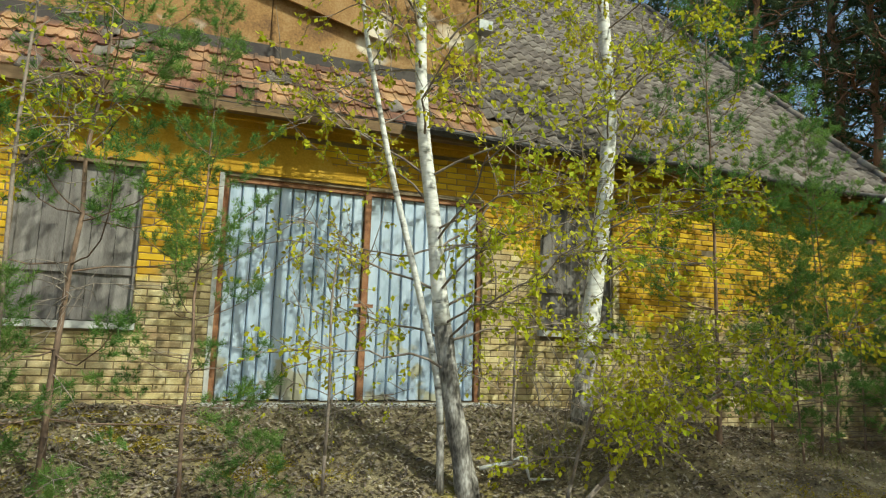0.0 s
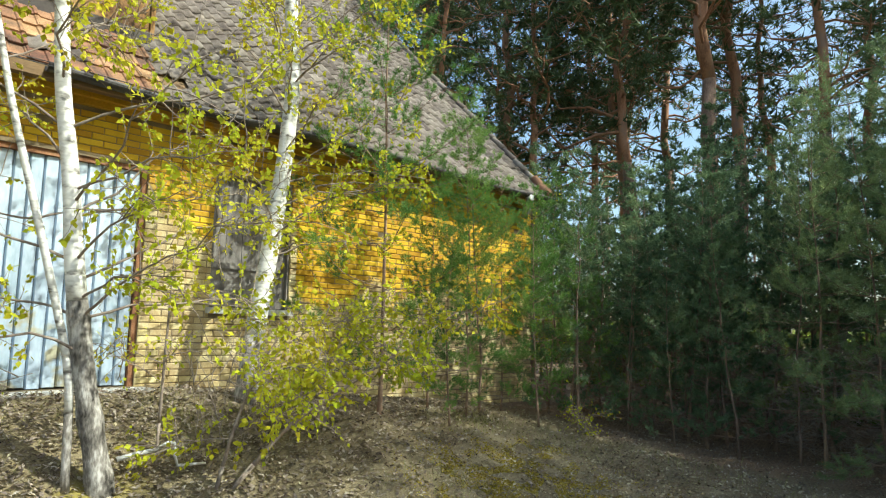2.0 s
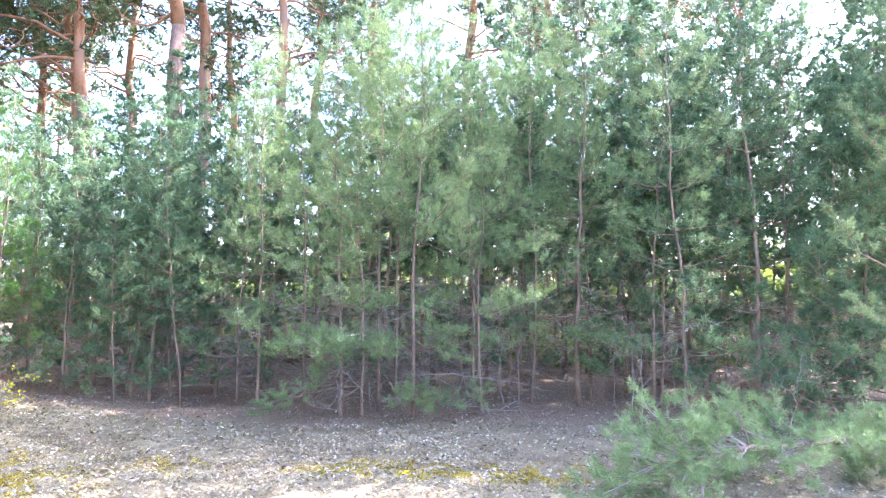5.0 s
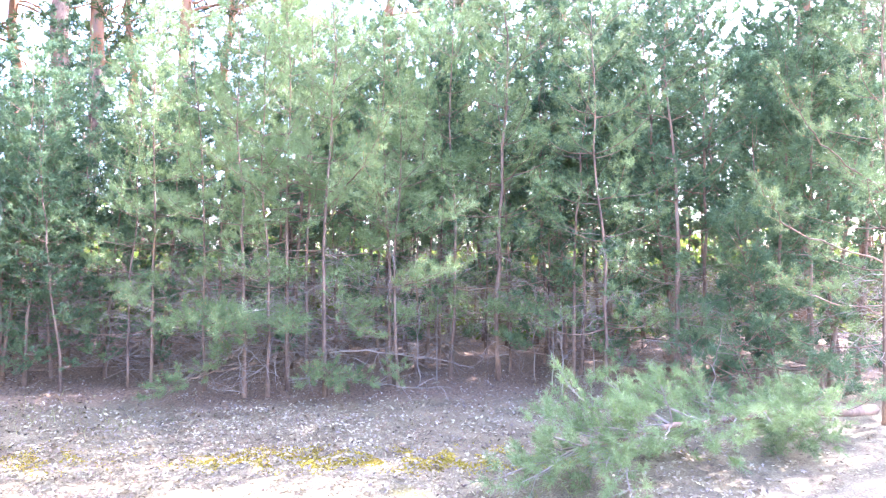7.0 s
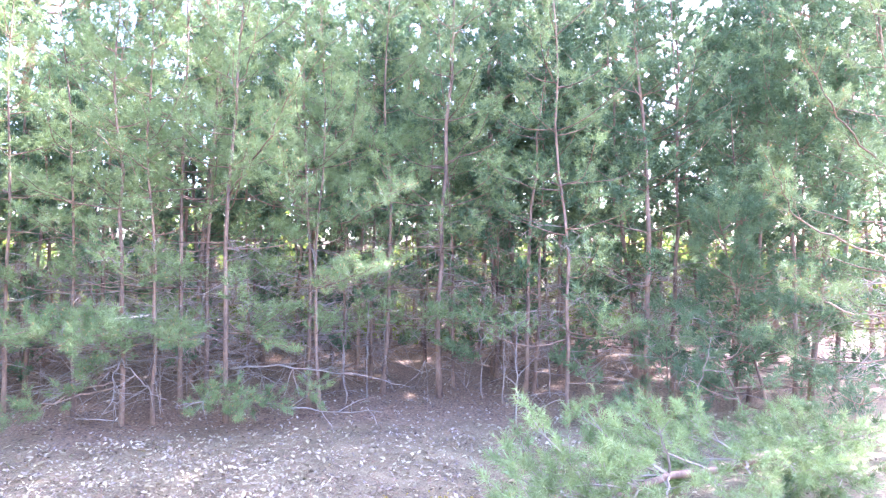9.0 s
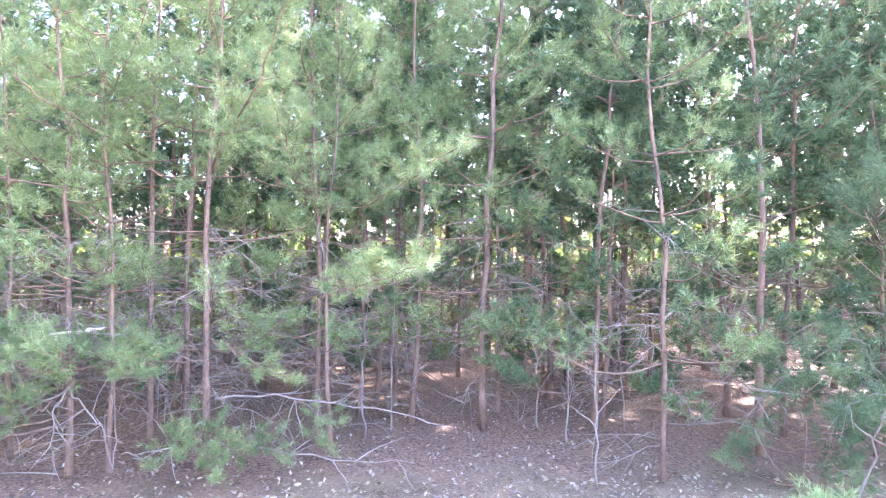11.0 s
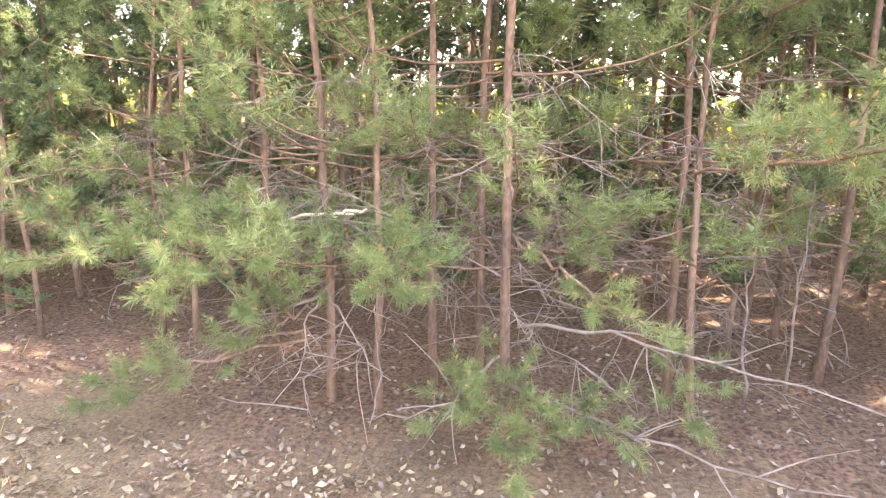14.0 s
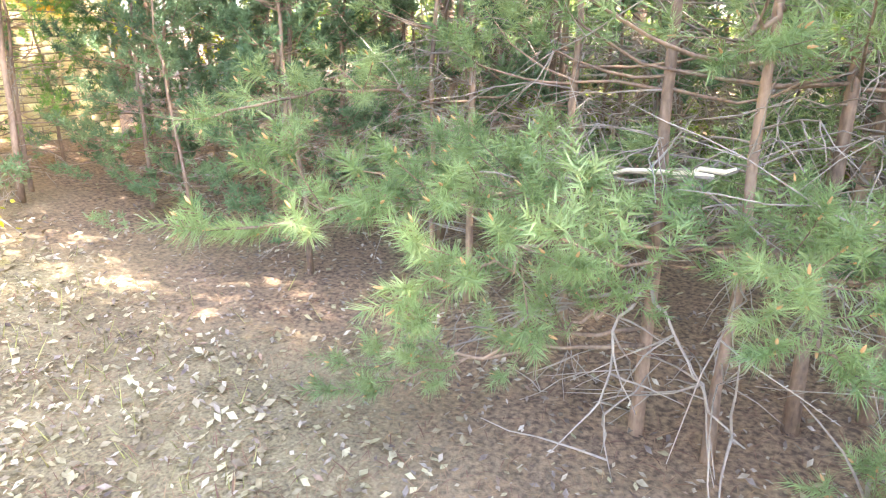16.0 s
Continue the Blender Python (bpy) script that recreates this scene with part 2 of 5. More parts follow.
# ---- mesh helpers ----
class Build:
    """Gathers vertices and faces of one mesh."""

    def __init__(self):
        self.v, self.f, self.n = [], [], 0

    def add(self, verts, faces):
        verts = np.asarray(verts, float)
        self.v.append(verts)
        self.f.extend([tuple(int(i) + self.n for i in f) for f in faces])
        self.n += len(verts)

    def tube(self, path, radii, sides=6, cap=True):
        path = np.asarray(path, float)
        n = len(path)
        tang = np.gradient(path, axis=0)
        tang /= np.linalg.norm(tang, axis=1)[:, None] + 1e-9
        ref = np.where(np.abs(tang[:, 2:3]) > 0.9, np.array([[1.0, 0, 0]]), np.array([[0, 0, 1.0]]))
        a = np.cross(tang, ref)
        a /= np.linalg.norm(a, axis=1)[:, None] + 1e-9
        b = np.cross(tang, a)
        ang = np.arange(sides) * 2 * math.pi / sides
        ring = path[:, None, :] + np.asarray(radii, float)[:, None, None] * (np.cos(ang)[None, :, None] * a[:, None, :] + np.sin(ang)[None, :, None] * b[:, None, :])
        faces = []
        for i in range(n - 1):
            for j in range(sides):
                k = (j + 1) % sides
                faces.append((i * sides + j, i * sides + k, (i + 1) * sides + k, (i + 1) * sides + j))
        if cap:
            faces.append(tuple(range(sides))[::-1])
            faces.append(tuple((n - 1) * sides + j for j in range(sides)))
        self.add(ring.reshape(-1, 3), faces)

    def box(self, x0, x1, y0, y1, z0, z1):
        self.add([(x0, y0, z0), (x1, y0, z0), (x1, y1, z0), (x0, y1, z0), (x0, y0, z1), (x1, y0, z1), (x1, y1, z1), (x0, y1, z1)],
                 [(0, 3, 2, 1), (4, 5, 6, 7), (0, 1, 5, 4), (1, 2, 6, 5), (2, 3, 7, 6), (3, 0, 4, 7)])

    def mesh(self, name, mat, smooth=True):
        me = bpy.data.meshes.new(name)
        me.from_pydata(np.concatenate(self.v) if self.v else [], [], self.f)
        me.materials.append(mat)
        if smooth:
            me.polygons.foreach_set("use_smooth", np.ones(len(me.polygons), bool))
        return me


def tri_mesh(name, verts, mat, corners=3):
    """A mesh of loose triangles or quads from an array (count, corners, 3)."""
    n = len(verts)
    me = bpy.data.meshes.new(name)
    me.vertices.add(n * corners)
    me.vertices.foreach_set("co", np.ascontiguousarray(verts, dtype=np.float32).ravel())
    me.loops.add(n * corners)
    me.loops.foreach_set("vertex_index", np.arange(n * corners, dtype=np.int32))
    me.polygons.add(n)
    me.polygons.foreach_set("loop_start", np.arange(0, n * corners, corners, dtype=np.int32))
    me.update(calc_edges=True)
    me.materials.append(mat)
    return me


def part(name, build, mat, parent, label="", smooth=False):
    me = build.mesh(name, mat, smooth) if isinstance(build, Build) else build
    ob = new(name, me)
    ob.parent = parent
    if label:
        ob["label"] = label
    return ob


def thing(name, at, label, category, group=""):
    ob = new(name)
    ob.empty_display_size = 0.2
    ob.location = at
    return tagged(ob, label, category, group)


def unit(v):
    v = np.asarray(v, float)
    return v / (np.linalg.norm(v, axis=-1, keepdims=True) + 1e-9)


def needle_tris(shoots, count, length, width, rng, spread=0.75, bare=0.0):
    """Needles round shoots (base, tip, reach): an array (n, 3, 3) of slim triangles."""
    s = np.asarray(shoots, float)
    base, tip = np.repeat(s[:, 0:3], count, 0), np.repeat(s[:, 3:6], count, 0)
    reach = np.repeat(s[:, 6], count)
    n = len(base)
    axis = unit(tip - base)
    side = unit(np.cross(axis, rng.normal(size=(n, 3))))
    u = bare + (1 - bare) * rng.random(n)
    root = base + (tip - base) * u[:, None]
    open_angle = spread * (0.75 + 0.5 * rng.random(n)) * (1.15 - 0.55 * u)
    way = axis * np.cos(open_angle)[:, None] + side * np.sin(open_angle)[:, None]
    ln = length * reach * (0.75 + 0.45 * rng.random(n))
    end = root + way * ln[:, None] - np.array([0, 0, 0.08]) * ln[:, None]
    flat = unit(np.cross(way, rng.normal(size=(n, 3)))) * (width * 0.5)
    return np.stack([root - flat, root + flat, end], 1)


def ground_z(x, y):
    """Height of the ground: a flat clearing that rises in a bank to the building."""
    x, y = np.asarray(x, float), np.asarray(y, float)
    y0 = 4.55 - 0.8 * np.clip((1.6 - x) / 2.5, 0, 1) - 2.2 * np.clip((x - 3.0) / 4.5, 0, 1)
    u = np.clip((y - y0) / (7.15 - y0), 0, 1)
    top = 0.97 - 0.55 * np.clip((x - 3.6) / 6.0, 0, 1)
    return top * u * u * (3 - 2 * u) + 0.03 * np.sin(x * 1.1 + 0.6 * y) * np.cos(y * 0.8) * np.clip((7.0 - y) / 2, 0, 1)


def gz(x, y):
    return float(ground_z(x, y))


# ---- ground ----
def axis_steps(lo, hi, step, far):
    inner = list(np.arange(lo, hi + step / 2, step))
    grow, out, back, d = 1.35, [], [], step
    a, b = lo, hi
    while b < far:
        d *= grow
        b, a = b + d, a - d
        out.append(b)
        back.append(a)
    return np.array(back[::-1] + inner + out)


def build_ground():
    xs, ys = axis_steps(-4, 14, 0.13, 600), axis_steps(-6, 8.5, 0.13, 600)
    X, Y = np.meshgrid(xs, ys, indexing="ij")
    rng = np.random.default_rng(5)
    Z = ground_z(X, Y) + rng.normal(size=X.shape) * 0.007
    v = np.stack([X, Y, Z], -1).reshape(-1, 3)
    nx, ny = len(xs), len(ys)
    i = np.arange(nx * ny).reshape(nx, ny)
    f = np.stack([i[:-1, :-1], i[1:, :-1], i[1:, 1:], i[:-1, 1:]], -1).reshape(-1, 4)
    me = bpy.data.meshes.new("ground")
    me.from_pydata(v, [], f.tolist())
    me.materials.append(GROUND)
    me.polygons.foreach_set("use_smooth", np.ones(len(me.polygons), bool))
    tagged(new("ground", me), "forest clearing floor with leaf litter and yellow moss", "ground", kind="structure")


build_ground()


def scatter(name, label, mat, count, size, seed, area, flat=0.35, shape=1.0, lift=0.006, keep=None):
    """Small flat pieces lying on the ground, as one object of kind stuff."""
    rng = np.random.default_rng(seed)
    x0, x1, y0, y1 = area
    x, y = x0 + (x1 - x0) * rng.random(count), y0 + (y1 - y0) * rng.random(count)
    if keep is not None:
        ok = rng.random(count) < keep(x, y)
        x, y = x[ok], y[ok]
    n = len(x)
    p = np.stack([x, y, ground_z(x, y) + lift + rng.random(n) * lift * 2], -1)
    a = rng.random(n) * 2 * math.pi
    ex = np.stack([np.cos(a), np.sin(a), rng.normal(size=n) * flat], -1)
    ey = np.stack([-np.sin(a), np.cos(a), rng.normal(size=n) * flat], -1)
    s = size * (0.55 + 0.9 * rng.random(n))[:, None]
    ex, ey = unit(ex) * s, unit(ey) * s * shape
    up = np.zeros_like(p)
    up[:, 2] = np.abs(ex[:, 2]) + np.abs(ey[:, 2])
    p = p + up * 0.6
    curl = np.zeros_like(p)
    curl[:, 2] = s[:, 0] * 0.25 * rng.random(n)
    q = np.stack([p - ex, p - ey * 0.6 + curl, p + ex + curl * 0.4, p + ey * 0.6 + curl], 1)
    tagged(new(name, tri_mesh(name, q, mat, 4)), label, "litter", kind="stuff")


def clearing(x, y):
    return np.where(x < 8.6, 1.0, 0.12) * np.clip(1.3 - np.maximum(0, -y - 3) * 0.2, 0.2, 1)


scatter("leaf_litter", "pale dry fallen leaves covering the forest floor", LITTER, 50000, 0.02, 1, (-3, 12, -5, 7.3), keep=clearing)
scatter("needle_litter", "brown fallen pine needles on the forest floor", NEEDLE_LITTER, 16000, 0.05, 2, (4, 15, -6, 7), 0.12, 0.08, 0.003)
scatter("bark_litter", "dark bark scraps and cone scales on the ground", YOUNG_BARK, 5000, 0.02, 3, (-2, 15, -6, 7), 0.3, 0.6)

def path_share(x, y):
    """Trodden pale scraps lie in the open and thin out towards the needles under the pines."""
    return np.clip((8.5 - x) / 1.2 + 0.25 * np.sin(y * 2.1), 0.05, 1)


scatter("path_litter", "small pale leaf scraps trodden into the path edge", LITTER, 20000, 0.013, 6, (5.4, 9.0, -0.8, 4.8), 0.4, 0.9, 0.004, keep=path_share)
scatter("brown_leaves", "curled brown leaves and scraps of bark on the path", BANK_LEAF, 9000, 0.018, 16, (4.5, 10.5, -3.5, 5.0), 0.45, 0.8, 0.006)
scatter("path_needles", "reddish-brown fallen needles under the pines", NEEDLE_LITTER, 22000, 0.034, 7, (6.5, 10.6, -3.0, 4.0), 0.15, 0.07, 0.004)



def bank_share(x, y):
    return np.clip((y - 3.7 - 0.5 * np.maximum(0, x - 4)) / 1.6, 0.02, 1) * np.clip((9.0 - x) / 3, 0, 1)


scatter("bank_litter", "brown and grey fallen leaves on the bank before the building", BANK_LEAF, 36000, 0.025, 9, (-2.6, 8.6, 3.7, 7.1), 0.4, 0.8, 0.007, keep=bank_share)


def moss():
    """Cushions of yellow moss in the clearing and on the bank, as one object."""
    rng = np.random.default_rng(14)
    tris = []
    for x, y, rx, ry, n in [(6.45, -0.5, 0.22, 1.25, 9000), (6.6, 0.5, 0.2, 0.5, 3000), (6.0, 3.9, 0.7, 0.9, 11000), (5.5, 4.4, 0.5, 0.5, 5000), (6.6, 4.5, 0.35, 0.4, 3500), (6.8, 2.5, 0.3, 0.5, 2000),
                            (-1.1, 6.6, 0.6, 0.3, 4000), (-0.4, 6.35, 0.5, 0.25, 4000), (0.6, 5.85, 0.5, 0.14, 3500), (-1.6, 5.6, 0.4, 0.3, 1500)]:
        n *= 2
        px, py = x + rng.normal(size=n) * rx * 0.6, y + rng.normal(size=n) * ry * 0.6
        keep = np.sin(px * 9 + np.sin(py * 7) * 2) * np.cos(py * 8) > -0.35
        px, py = px[keep], py[keep]
        b = np.stack([px, py, ground_z(px, py) - 0.004], -1)
        lean = rng.normal(size=(len(px), 3)) * 0.7
        lean[:, 2] = 1
        w = unit(np.cross(lean, rng.normal(size=(len(px), 3)))) * 0.010
        tris.append(np.stack([b - w, b + w, b + unit(lean) * (0.010 + 0.012 * rng.random(len(px)))[:, None]], 1))
    tagged(new("moss", tri_mesh("moss", np.concatenate(tris), MOSS)), "yellow-green moss cushions on the ground", "moss", kind="stuff")


moss()


def grass_tufts():
    rng = np.random.default_rng(8)
    tris = []
    for x, y, r, n in [(7.3, 4.6, 0.7, 240), (5.2, 4.6, 0.5, 180), (6.8, 5.7, 0.6, 500), (1.2, 6.5, 1.3, 700), (-0.8, 5.9, 1.0, 500), (3.4, 6.2, 0.8, 400),
                       (4.0, 2.6, 1.2, 200), (8.0, 3.4, 0.9, 220), (5.4, -1.4, 0.6, 260), (7.9, 2.2, 0.4, 60)]:
        px, py = x + rng.normal(size=n) * r * 0.5, y + rng.normal(size=n) * r * 0.5
        b = np.stack([px, py, ground_z(px, py) - 0.01], -1)
        lean = rng.normal(size=(n, 3)) * 0.5
        lean[:, 2] = 1
        tip = b + unit(lean) * (0.05 + 0.11 * rng.random(n))[:, None]
        w = unit(np.cross(lean, rng.normal(size=(n, 3)))) * 0.003
        tris.append(np.stack([b - w, b + w, tip], 1))
    tagged(new("grass", tri_mesh("grass", np.concatenate(tris), GRASS)), "thin dry and green grass tufts in the clearing", "grass", kind="stuff")


grass_tufts()

# ---- the building: setting ----
WY = 7.4                                      # face of the front wall
XL, XR = -7.0, 10.33                          # ends of the front wall
EAVE_Y, EAVE_Z = 6.95, 4.15                   # lower edge of the tiles; the roof rises at 45 degrees
RIDGE_Y = 13.6
RIDGE_Z = EAVE_Z + RIDGE_Y - EAVE_Y
BASE = 0.2
OPENINGS = [(-1.80, -0.65, 1.78, 3.40), (0.14, 3.22, 0.99, 3.42), (4.02, 5.11, 1.88, 3.50)]


def build_walls():
    b = Build()
    x = XL
    for x0, x1, z0, z1 in OPENINGS:
        b.box(x, x0, WY + 0.012, WY + 0.3, BASE, 4.3)
        b.box(x0, x1, WY + 0.012, WY + 0.3, BASE, z0)
        b.box(x0, x1, WY + 0.012, WY + 0.3, z1, 4.3)
        x = x1
    b.box(x, XR, WY + 0.012, WY + 0.3, BASE, 4.3)
    wall = tagged(new("wall_front", b.mesh("wall_front", MORTAR, False)), "yellow painted brick front wall, paint peeling", "wall", kind="structure")
    back_y = 2 * RIDGE_Y - WY
    for name, x0, x1 in (("wall_gable_east", XR - 0.3, XR), ("wall_gable_west", XL, XL + 0.3)):
        g = Build()
        prof = [(WY + 0.3, BASE), (back_y, BASE), (back_y, EAVE_Z + 0.2), (RIDGE_Y, RIDGE_Z - 0.2), (WY + 0.3, EAVE_Z + 0.5)]
        n = len(prof)
        g.add([(x0, y, z) for y, z in prof] + [(x1, y, z) for y, z in prof],
              [tuple(range(n)), tuple(range(2 * n - 1, n - 1, -1))] + [(i, i + n, (i + 1) % n + n, (i + 1) % n) for i in range(n)])
        tagged(new(name, g.mesh(name, BRICK_REST, False)), "yellow brick gable wall", "wall", kind="structure")
    r = Build()
    r.box(XL + 0.3, XR - 0.3, back_y - 0.3, back_y, BASE, 4.3)
    tagged(new("wall_back", r.mesh("wall_back", MORTAR, False)), "brick back wall", "wall", kind="structure")
    band = Build()
    for i in range(3):                        # stepped cornice
        band.box(XL, XR, WY - 0.05 - 0.06 * i, WY + 0.012, 3.96 + 0.07 * i, 4.03 + 0.07 * i)
    tagged(new("trim_cornice", band.mesh("trim_cornice", PLASTER, False)), "stepped ochre plaster cornice under the eaves", "cornice", kind="structure")
    pl = Build()
    rng = np.random.default_rng(3)
    edge = [(1.75 + 0.3 * rng.random() - 0.12 * i, 3.46 + 0.05 * i) for i in range(10)]
    for (xa, z0) in edge:
        pl.box(XL, xa, WY - 0.012, WY + 0.012, z0, z0 + 0.0502)
    tagged(new("trim_plaster_band", pl.mesh("trim_plaster_band", PLASTER, False)), "ochre plaster band broken off above the door", "plaster", kind="structure")
    return wall


wall_front = build_walls()


def roof_point(x, s, h=0.0):
    """A point of the front slope, s metres up from the eave, h above the slope."""
    k = math.sqrt(0.5)
    return (x, EAVE_Y + s * k - h * k, EAVE_Z + s * k + h * k)


SLOPE = (RIDGE_Y - EAVE_Y) / math.sqrt(0.5)
ROOF_L, ROOF_R = XL - 0.2, 10.22
DORMER = (-5.5, 3.35, 1.22)                   # from x, to x, metres up the slope


def build_roof():
    b = Build()
    lo, hi = -0.06, -0.12
    v = [roof_point(ROOF_L, 0.06, lo), roof_point(ROOF_R, 0.06, lo), roof_point(ROOF_R, SLOPE, lo), roof_point(ROOF_L, SLOPE, lo),
         roof_point(ROOF_L, 0.06, hi), roof_point(ROOF_R, 0.06, hi), roof_point(ROOF_R, SLOPE, hi), roof_point(ROOF_L, SLOPE, hi)]
    b.add(v, [(0, 1, 2, 3), (7, 6, 5, 4), (0, 4, 5, 1), (1, 5, 6, 2), (2, 6, 7, 3), (3, 7, 4, 0)])
    v = [(x, 2 * RIDGE_Y - y, z) for x, y, z in v]
    b.add(v, [(3, 2, 1, 0), (4, 5, 6, 7), (1, 5, 4, 0), (2, 6, 5, 1), (3, 7, 6, 2), (0, 4, 7, 3)])
    return tagged(new("roof", b.mesh("roof", EAVE_WOOD, False)), "steep tiled gable roof with dark weathered pantiles", "roof", kind="structure")


roof = build_roof()
TW, TL = 0.185, 0.275                         # cover width and gauge of a pantile


def tile_shape(flat=False):
    """One clay tile lying up the slope: x across, y up, z off the slope; flat ones have a raised rib."""
    if flat:
        prof = [(0.0, 0.016), (0.026, 0.018), (0.034, 0.0), (0.158, 0.0), (0.168, 0.014), (0.196, 0.020)]
    else:
        prof = [(0.0, 0.0), (0.04, -0.010), (0.095, -0.006), (0.134, 0.019), (0.169, 0.032), (0.206, 0.016)]
    top = [(x, 0, z + 0.034) for x, z in prof] + [(x, TL + 0.04, z + 0.006) for x, z in prof]
    low = [(x, 0, z + 0.014) for x, z in prof]
    n = len(prof)
    f = [(i, i + 1, n + i + 1, n + i) for i in range(n - 1)] + [(2 * n + i, 2 * n + i + 1, i + 1, i) for i in range(n - 1)]
    f += [(2 * n, 0, n), (n - 1, 3 * n - 1, 2 * n - 1)]
    return np.array(top + low), f


SLOPE_TURN = Euler((radians(45), 0, 0)).to_matrix()


def build_tiles():
    tv, tf = tile_shape()
    rng = np.random.default_rng(11)
    red = Build()
    red.add(*tile_shape(True))
    red_mesh = red.mesh("tile", TILE_RED, False)
    dark_one = Build()
    dark_one.add(tv, tf)
    dark_mesh = dark_one.mesh("tile", TILE)
    rest = Build()
    turn = np.array(SLOPE_TURN)
    cols, rows = int((ROOF_R - ROOF_L) / TW), int(SLOPE / TL)
    for r in range(rows):
        for c in range(cols):
            x, s = ROOF_L + c * TW, r * TL
            if DORMER[0] < x < DORMER[1] - 0.1 and DORMER[2] < s < 5.2:
                continue
            if s < DORMER[2] and -3.2 < x < 3.6 and rng.random() < 0.02:
                continue
            twist = Euler((0, 0, rng.normal() * 0.02)).to_matrix()
            off = Vector(roof_point(x, s, 0.012 * rng.random() - 0.045))
            is_red = s < 1.3 and x < 3.1 and rng.random() < 0.9
            if (is_red and x > -2.8) or (s < 0.7 and x >= 3.1):
                ob = new("roof_tile", red_mesh if is_red else dark_mesh)
                ob.parent = roof
                ob.matrix_basis = Matrix.Translation(off) @ (SLOPE_TURN @ twist).to_4x4()
            else:
                rest.add(tv @ (turn @ np.array(twist)).T + np.array(off), tf)
    part("roof_tiles", rest, TILE, roof, "dark weathered pantiles", True)["kind"] = "stuff"
    verge = Build()
    for i in range(24):                       # verge tiles along the gable edge
        a, c = roof_point(ROOF_R + 0.02, i * 0.38, 0.03), roof_point(ROOF_R + 0.02, i * 0.38 + 0.42, 0.015)
        mid = (np.array(a) + np.array(c)) / 2
        verge.tube([a, mid, c], [0.075, 0.07, 0.06], 8)
    part("verge_tiles", verge, TILE, roof, "row of rounded verge tiles", True)["kind"] = "stuff"
    cap = Build()
    cap.tube([roof_point(ROOF_R + 0.02, -0.03, 0.035), roof_point(ROOF_R + 0.02, 0.5, 0.05)], [0.1, 0.085], 8)
    part("end_tile", cap, TILE_RED, roof, "orange clay end tile", True)


def box_part(name, box, mat, parent, label=""):
    b = Build()
    b.box(*box)
    return part(name, b, mat, parent, label)


def build_dormer():
    d = thing("dormer", (0, 0, 0), "long dormer with rusty weathered boards, partly collapsed", "dormer")
    x0, x1, s = DORMER
    _, y, z = roof_point(0, s + 0.25, 0)
    top = z + 1.55
    xs = [x0, -3.9, -2.4, -0.9, 0.55, 1.95, x1 - 0.55]
    for i in range(len(xs) - 1):
        box_part("board", (xs[i] + 0.006, xs[i + 1] - 0.006, y, y + 0.05, z + 0.02, top), RUSTY_PANEL, d)
    box_part("end_panel", (x1 - 0.54, x1 - 0.03, y + 0.03, y + 0.1, z - 0.02, top), RUSTY_PANEL, d, "peeling cream and rust end panel")
    cheek = Build()
    cheek.add([(x1 - 0.02, y, z - 0.15), (x1 - 0.02, y + 1.6, z + 1.45), (x1 - 0.02, y, top), (x1 + 0.03, y, z - 0.15), (x1 + 0.03, y + 1.6, z + 1.45), (x1 + 0.03, y, top)],
              [(0, 2, 1), (3, 4, 5), (0, 3, 5, 2), (2, 5, 4, 1), (1, 4, 3, 0)])
    part("cheek", cheek, RUSTY_PANEL, d)
    lid = Build()
    lid.add([(x0, y - 0.3, top), (x1 + 0.1, y - 0.3, top), (x1 + 0.1, y + 2.3, top + 0.7), (x0, y + 2.3, top + 0.7),
             (x0, y - 0.3, top + 0.08), (x1 + 0.1, y - 0.3, top + 0.08), (x1 + 0.1, y + 2.3, top + 0.78), (x0, y + 2.3, top + 0.78)],
            [(3, 2, 1, 0), (4, 5, 6, 7), (0, 1, 5, 4), (1, 2, 6, 5), (2, 3, 7, 6), (3, 0, 4, 7)])
    part("dormer_roof", lid, EAVE_WOOD, d)
    # Near-black strip in place of the shade in the gap under the panels.
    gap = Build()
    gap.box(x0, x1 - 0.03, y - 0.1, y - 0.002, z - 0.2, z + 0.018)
    part("gap_strip", gap, UNLIT_DARK, d, "near-black strip painted as the shaded gap under the panels")
    hang = Build()
    p0, p1 = Vector((0.2, y - 0.12, z + 0.78)), Vector((2.2, y - 0.12, z + 0.28))
    hang.add([p0, p1, p1 + Vector((0.1, 0, 0.34)), p0 + Vector((0.05, 0, 0.42)), p0 + Vector((0, 0.03, 0)), p1 + Vector((0, 0.03, 0)), p1 + Vector((0.1, 0.03, 0.34)), p0 + Vector((0.05, 0.03, 0.42))],
             [(0, 1, 2, 3), (7, 6, 5, 4), (0, 4, 5, 1), (1, 5, 6, 2), (2, 6, 7, 3), (3, 7, 4, 0)])
    part("hanging_board", hang, RUSTY_PANEL, d, "loose slanting weathered board")
    lamp = thing("wall_lamp", (3.35, y - 0.05, z + 0.75), "small grey box lamp on the dormer corner", "lamp")
    box_part("housing", (-0.1, 0.1, -0.18, 0.0, -0.02, 0.12), ZINC, lamp)
    box_part("bracket", (-0.02, 0.02, 0.0, 0.06, 0.0, 0.25), DARK, lamp)


build_dormer()


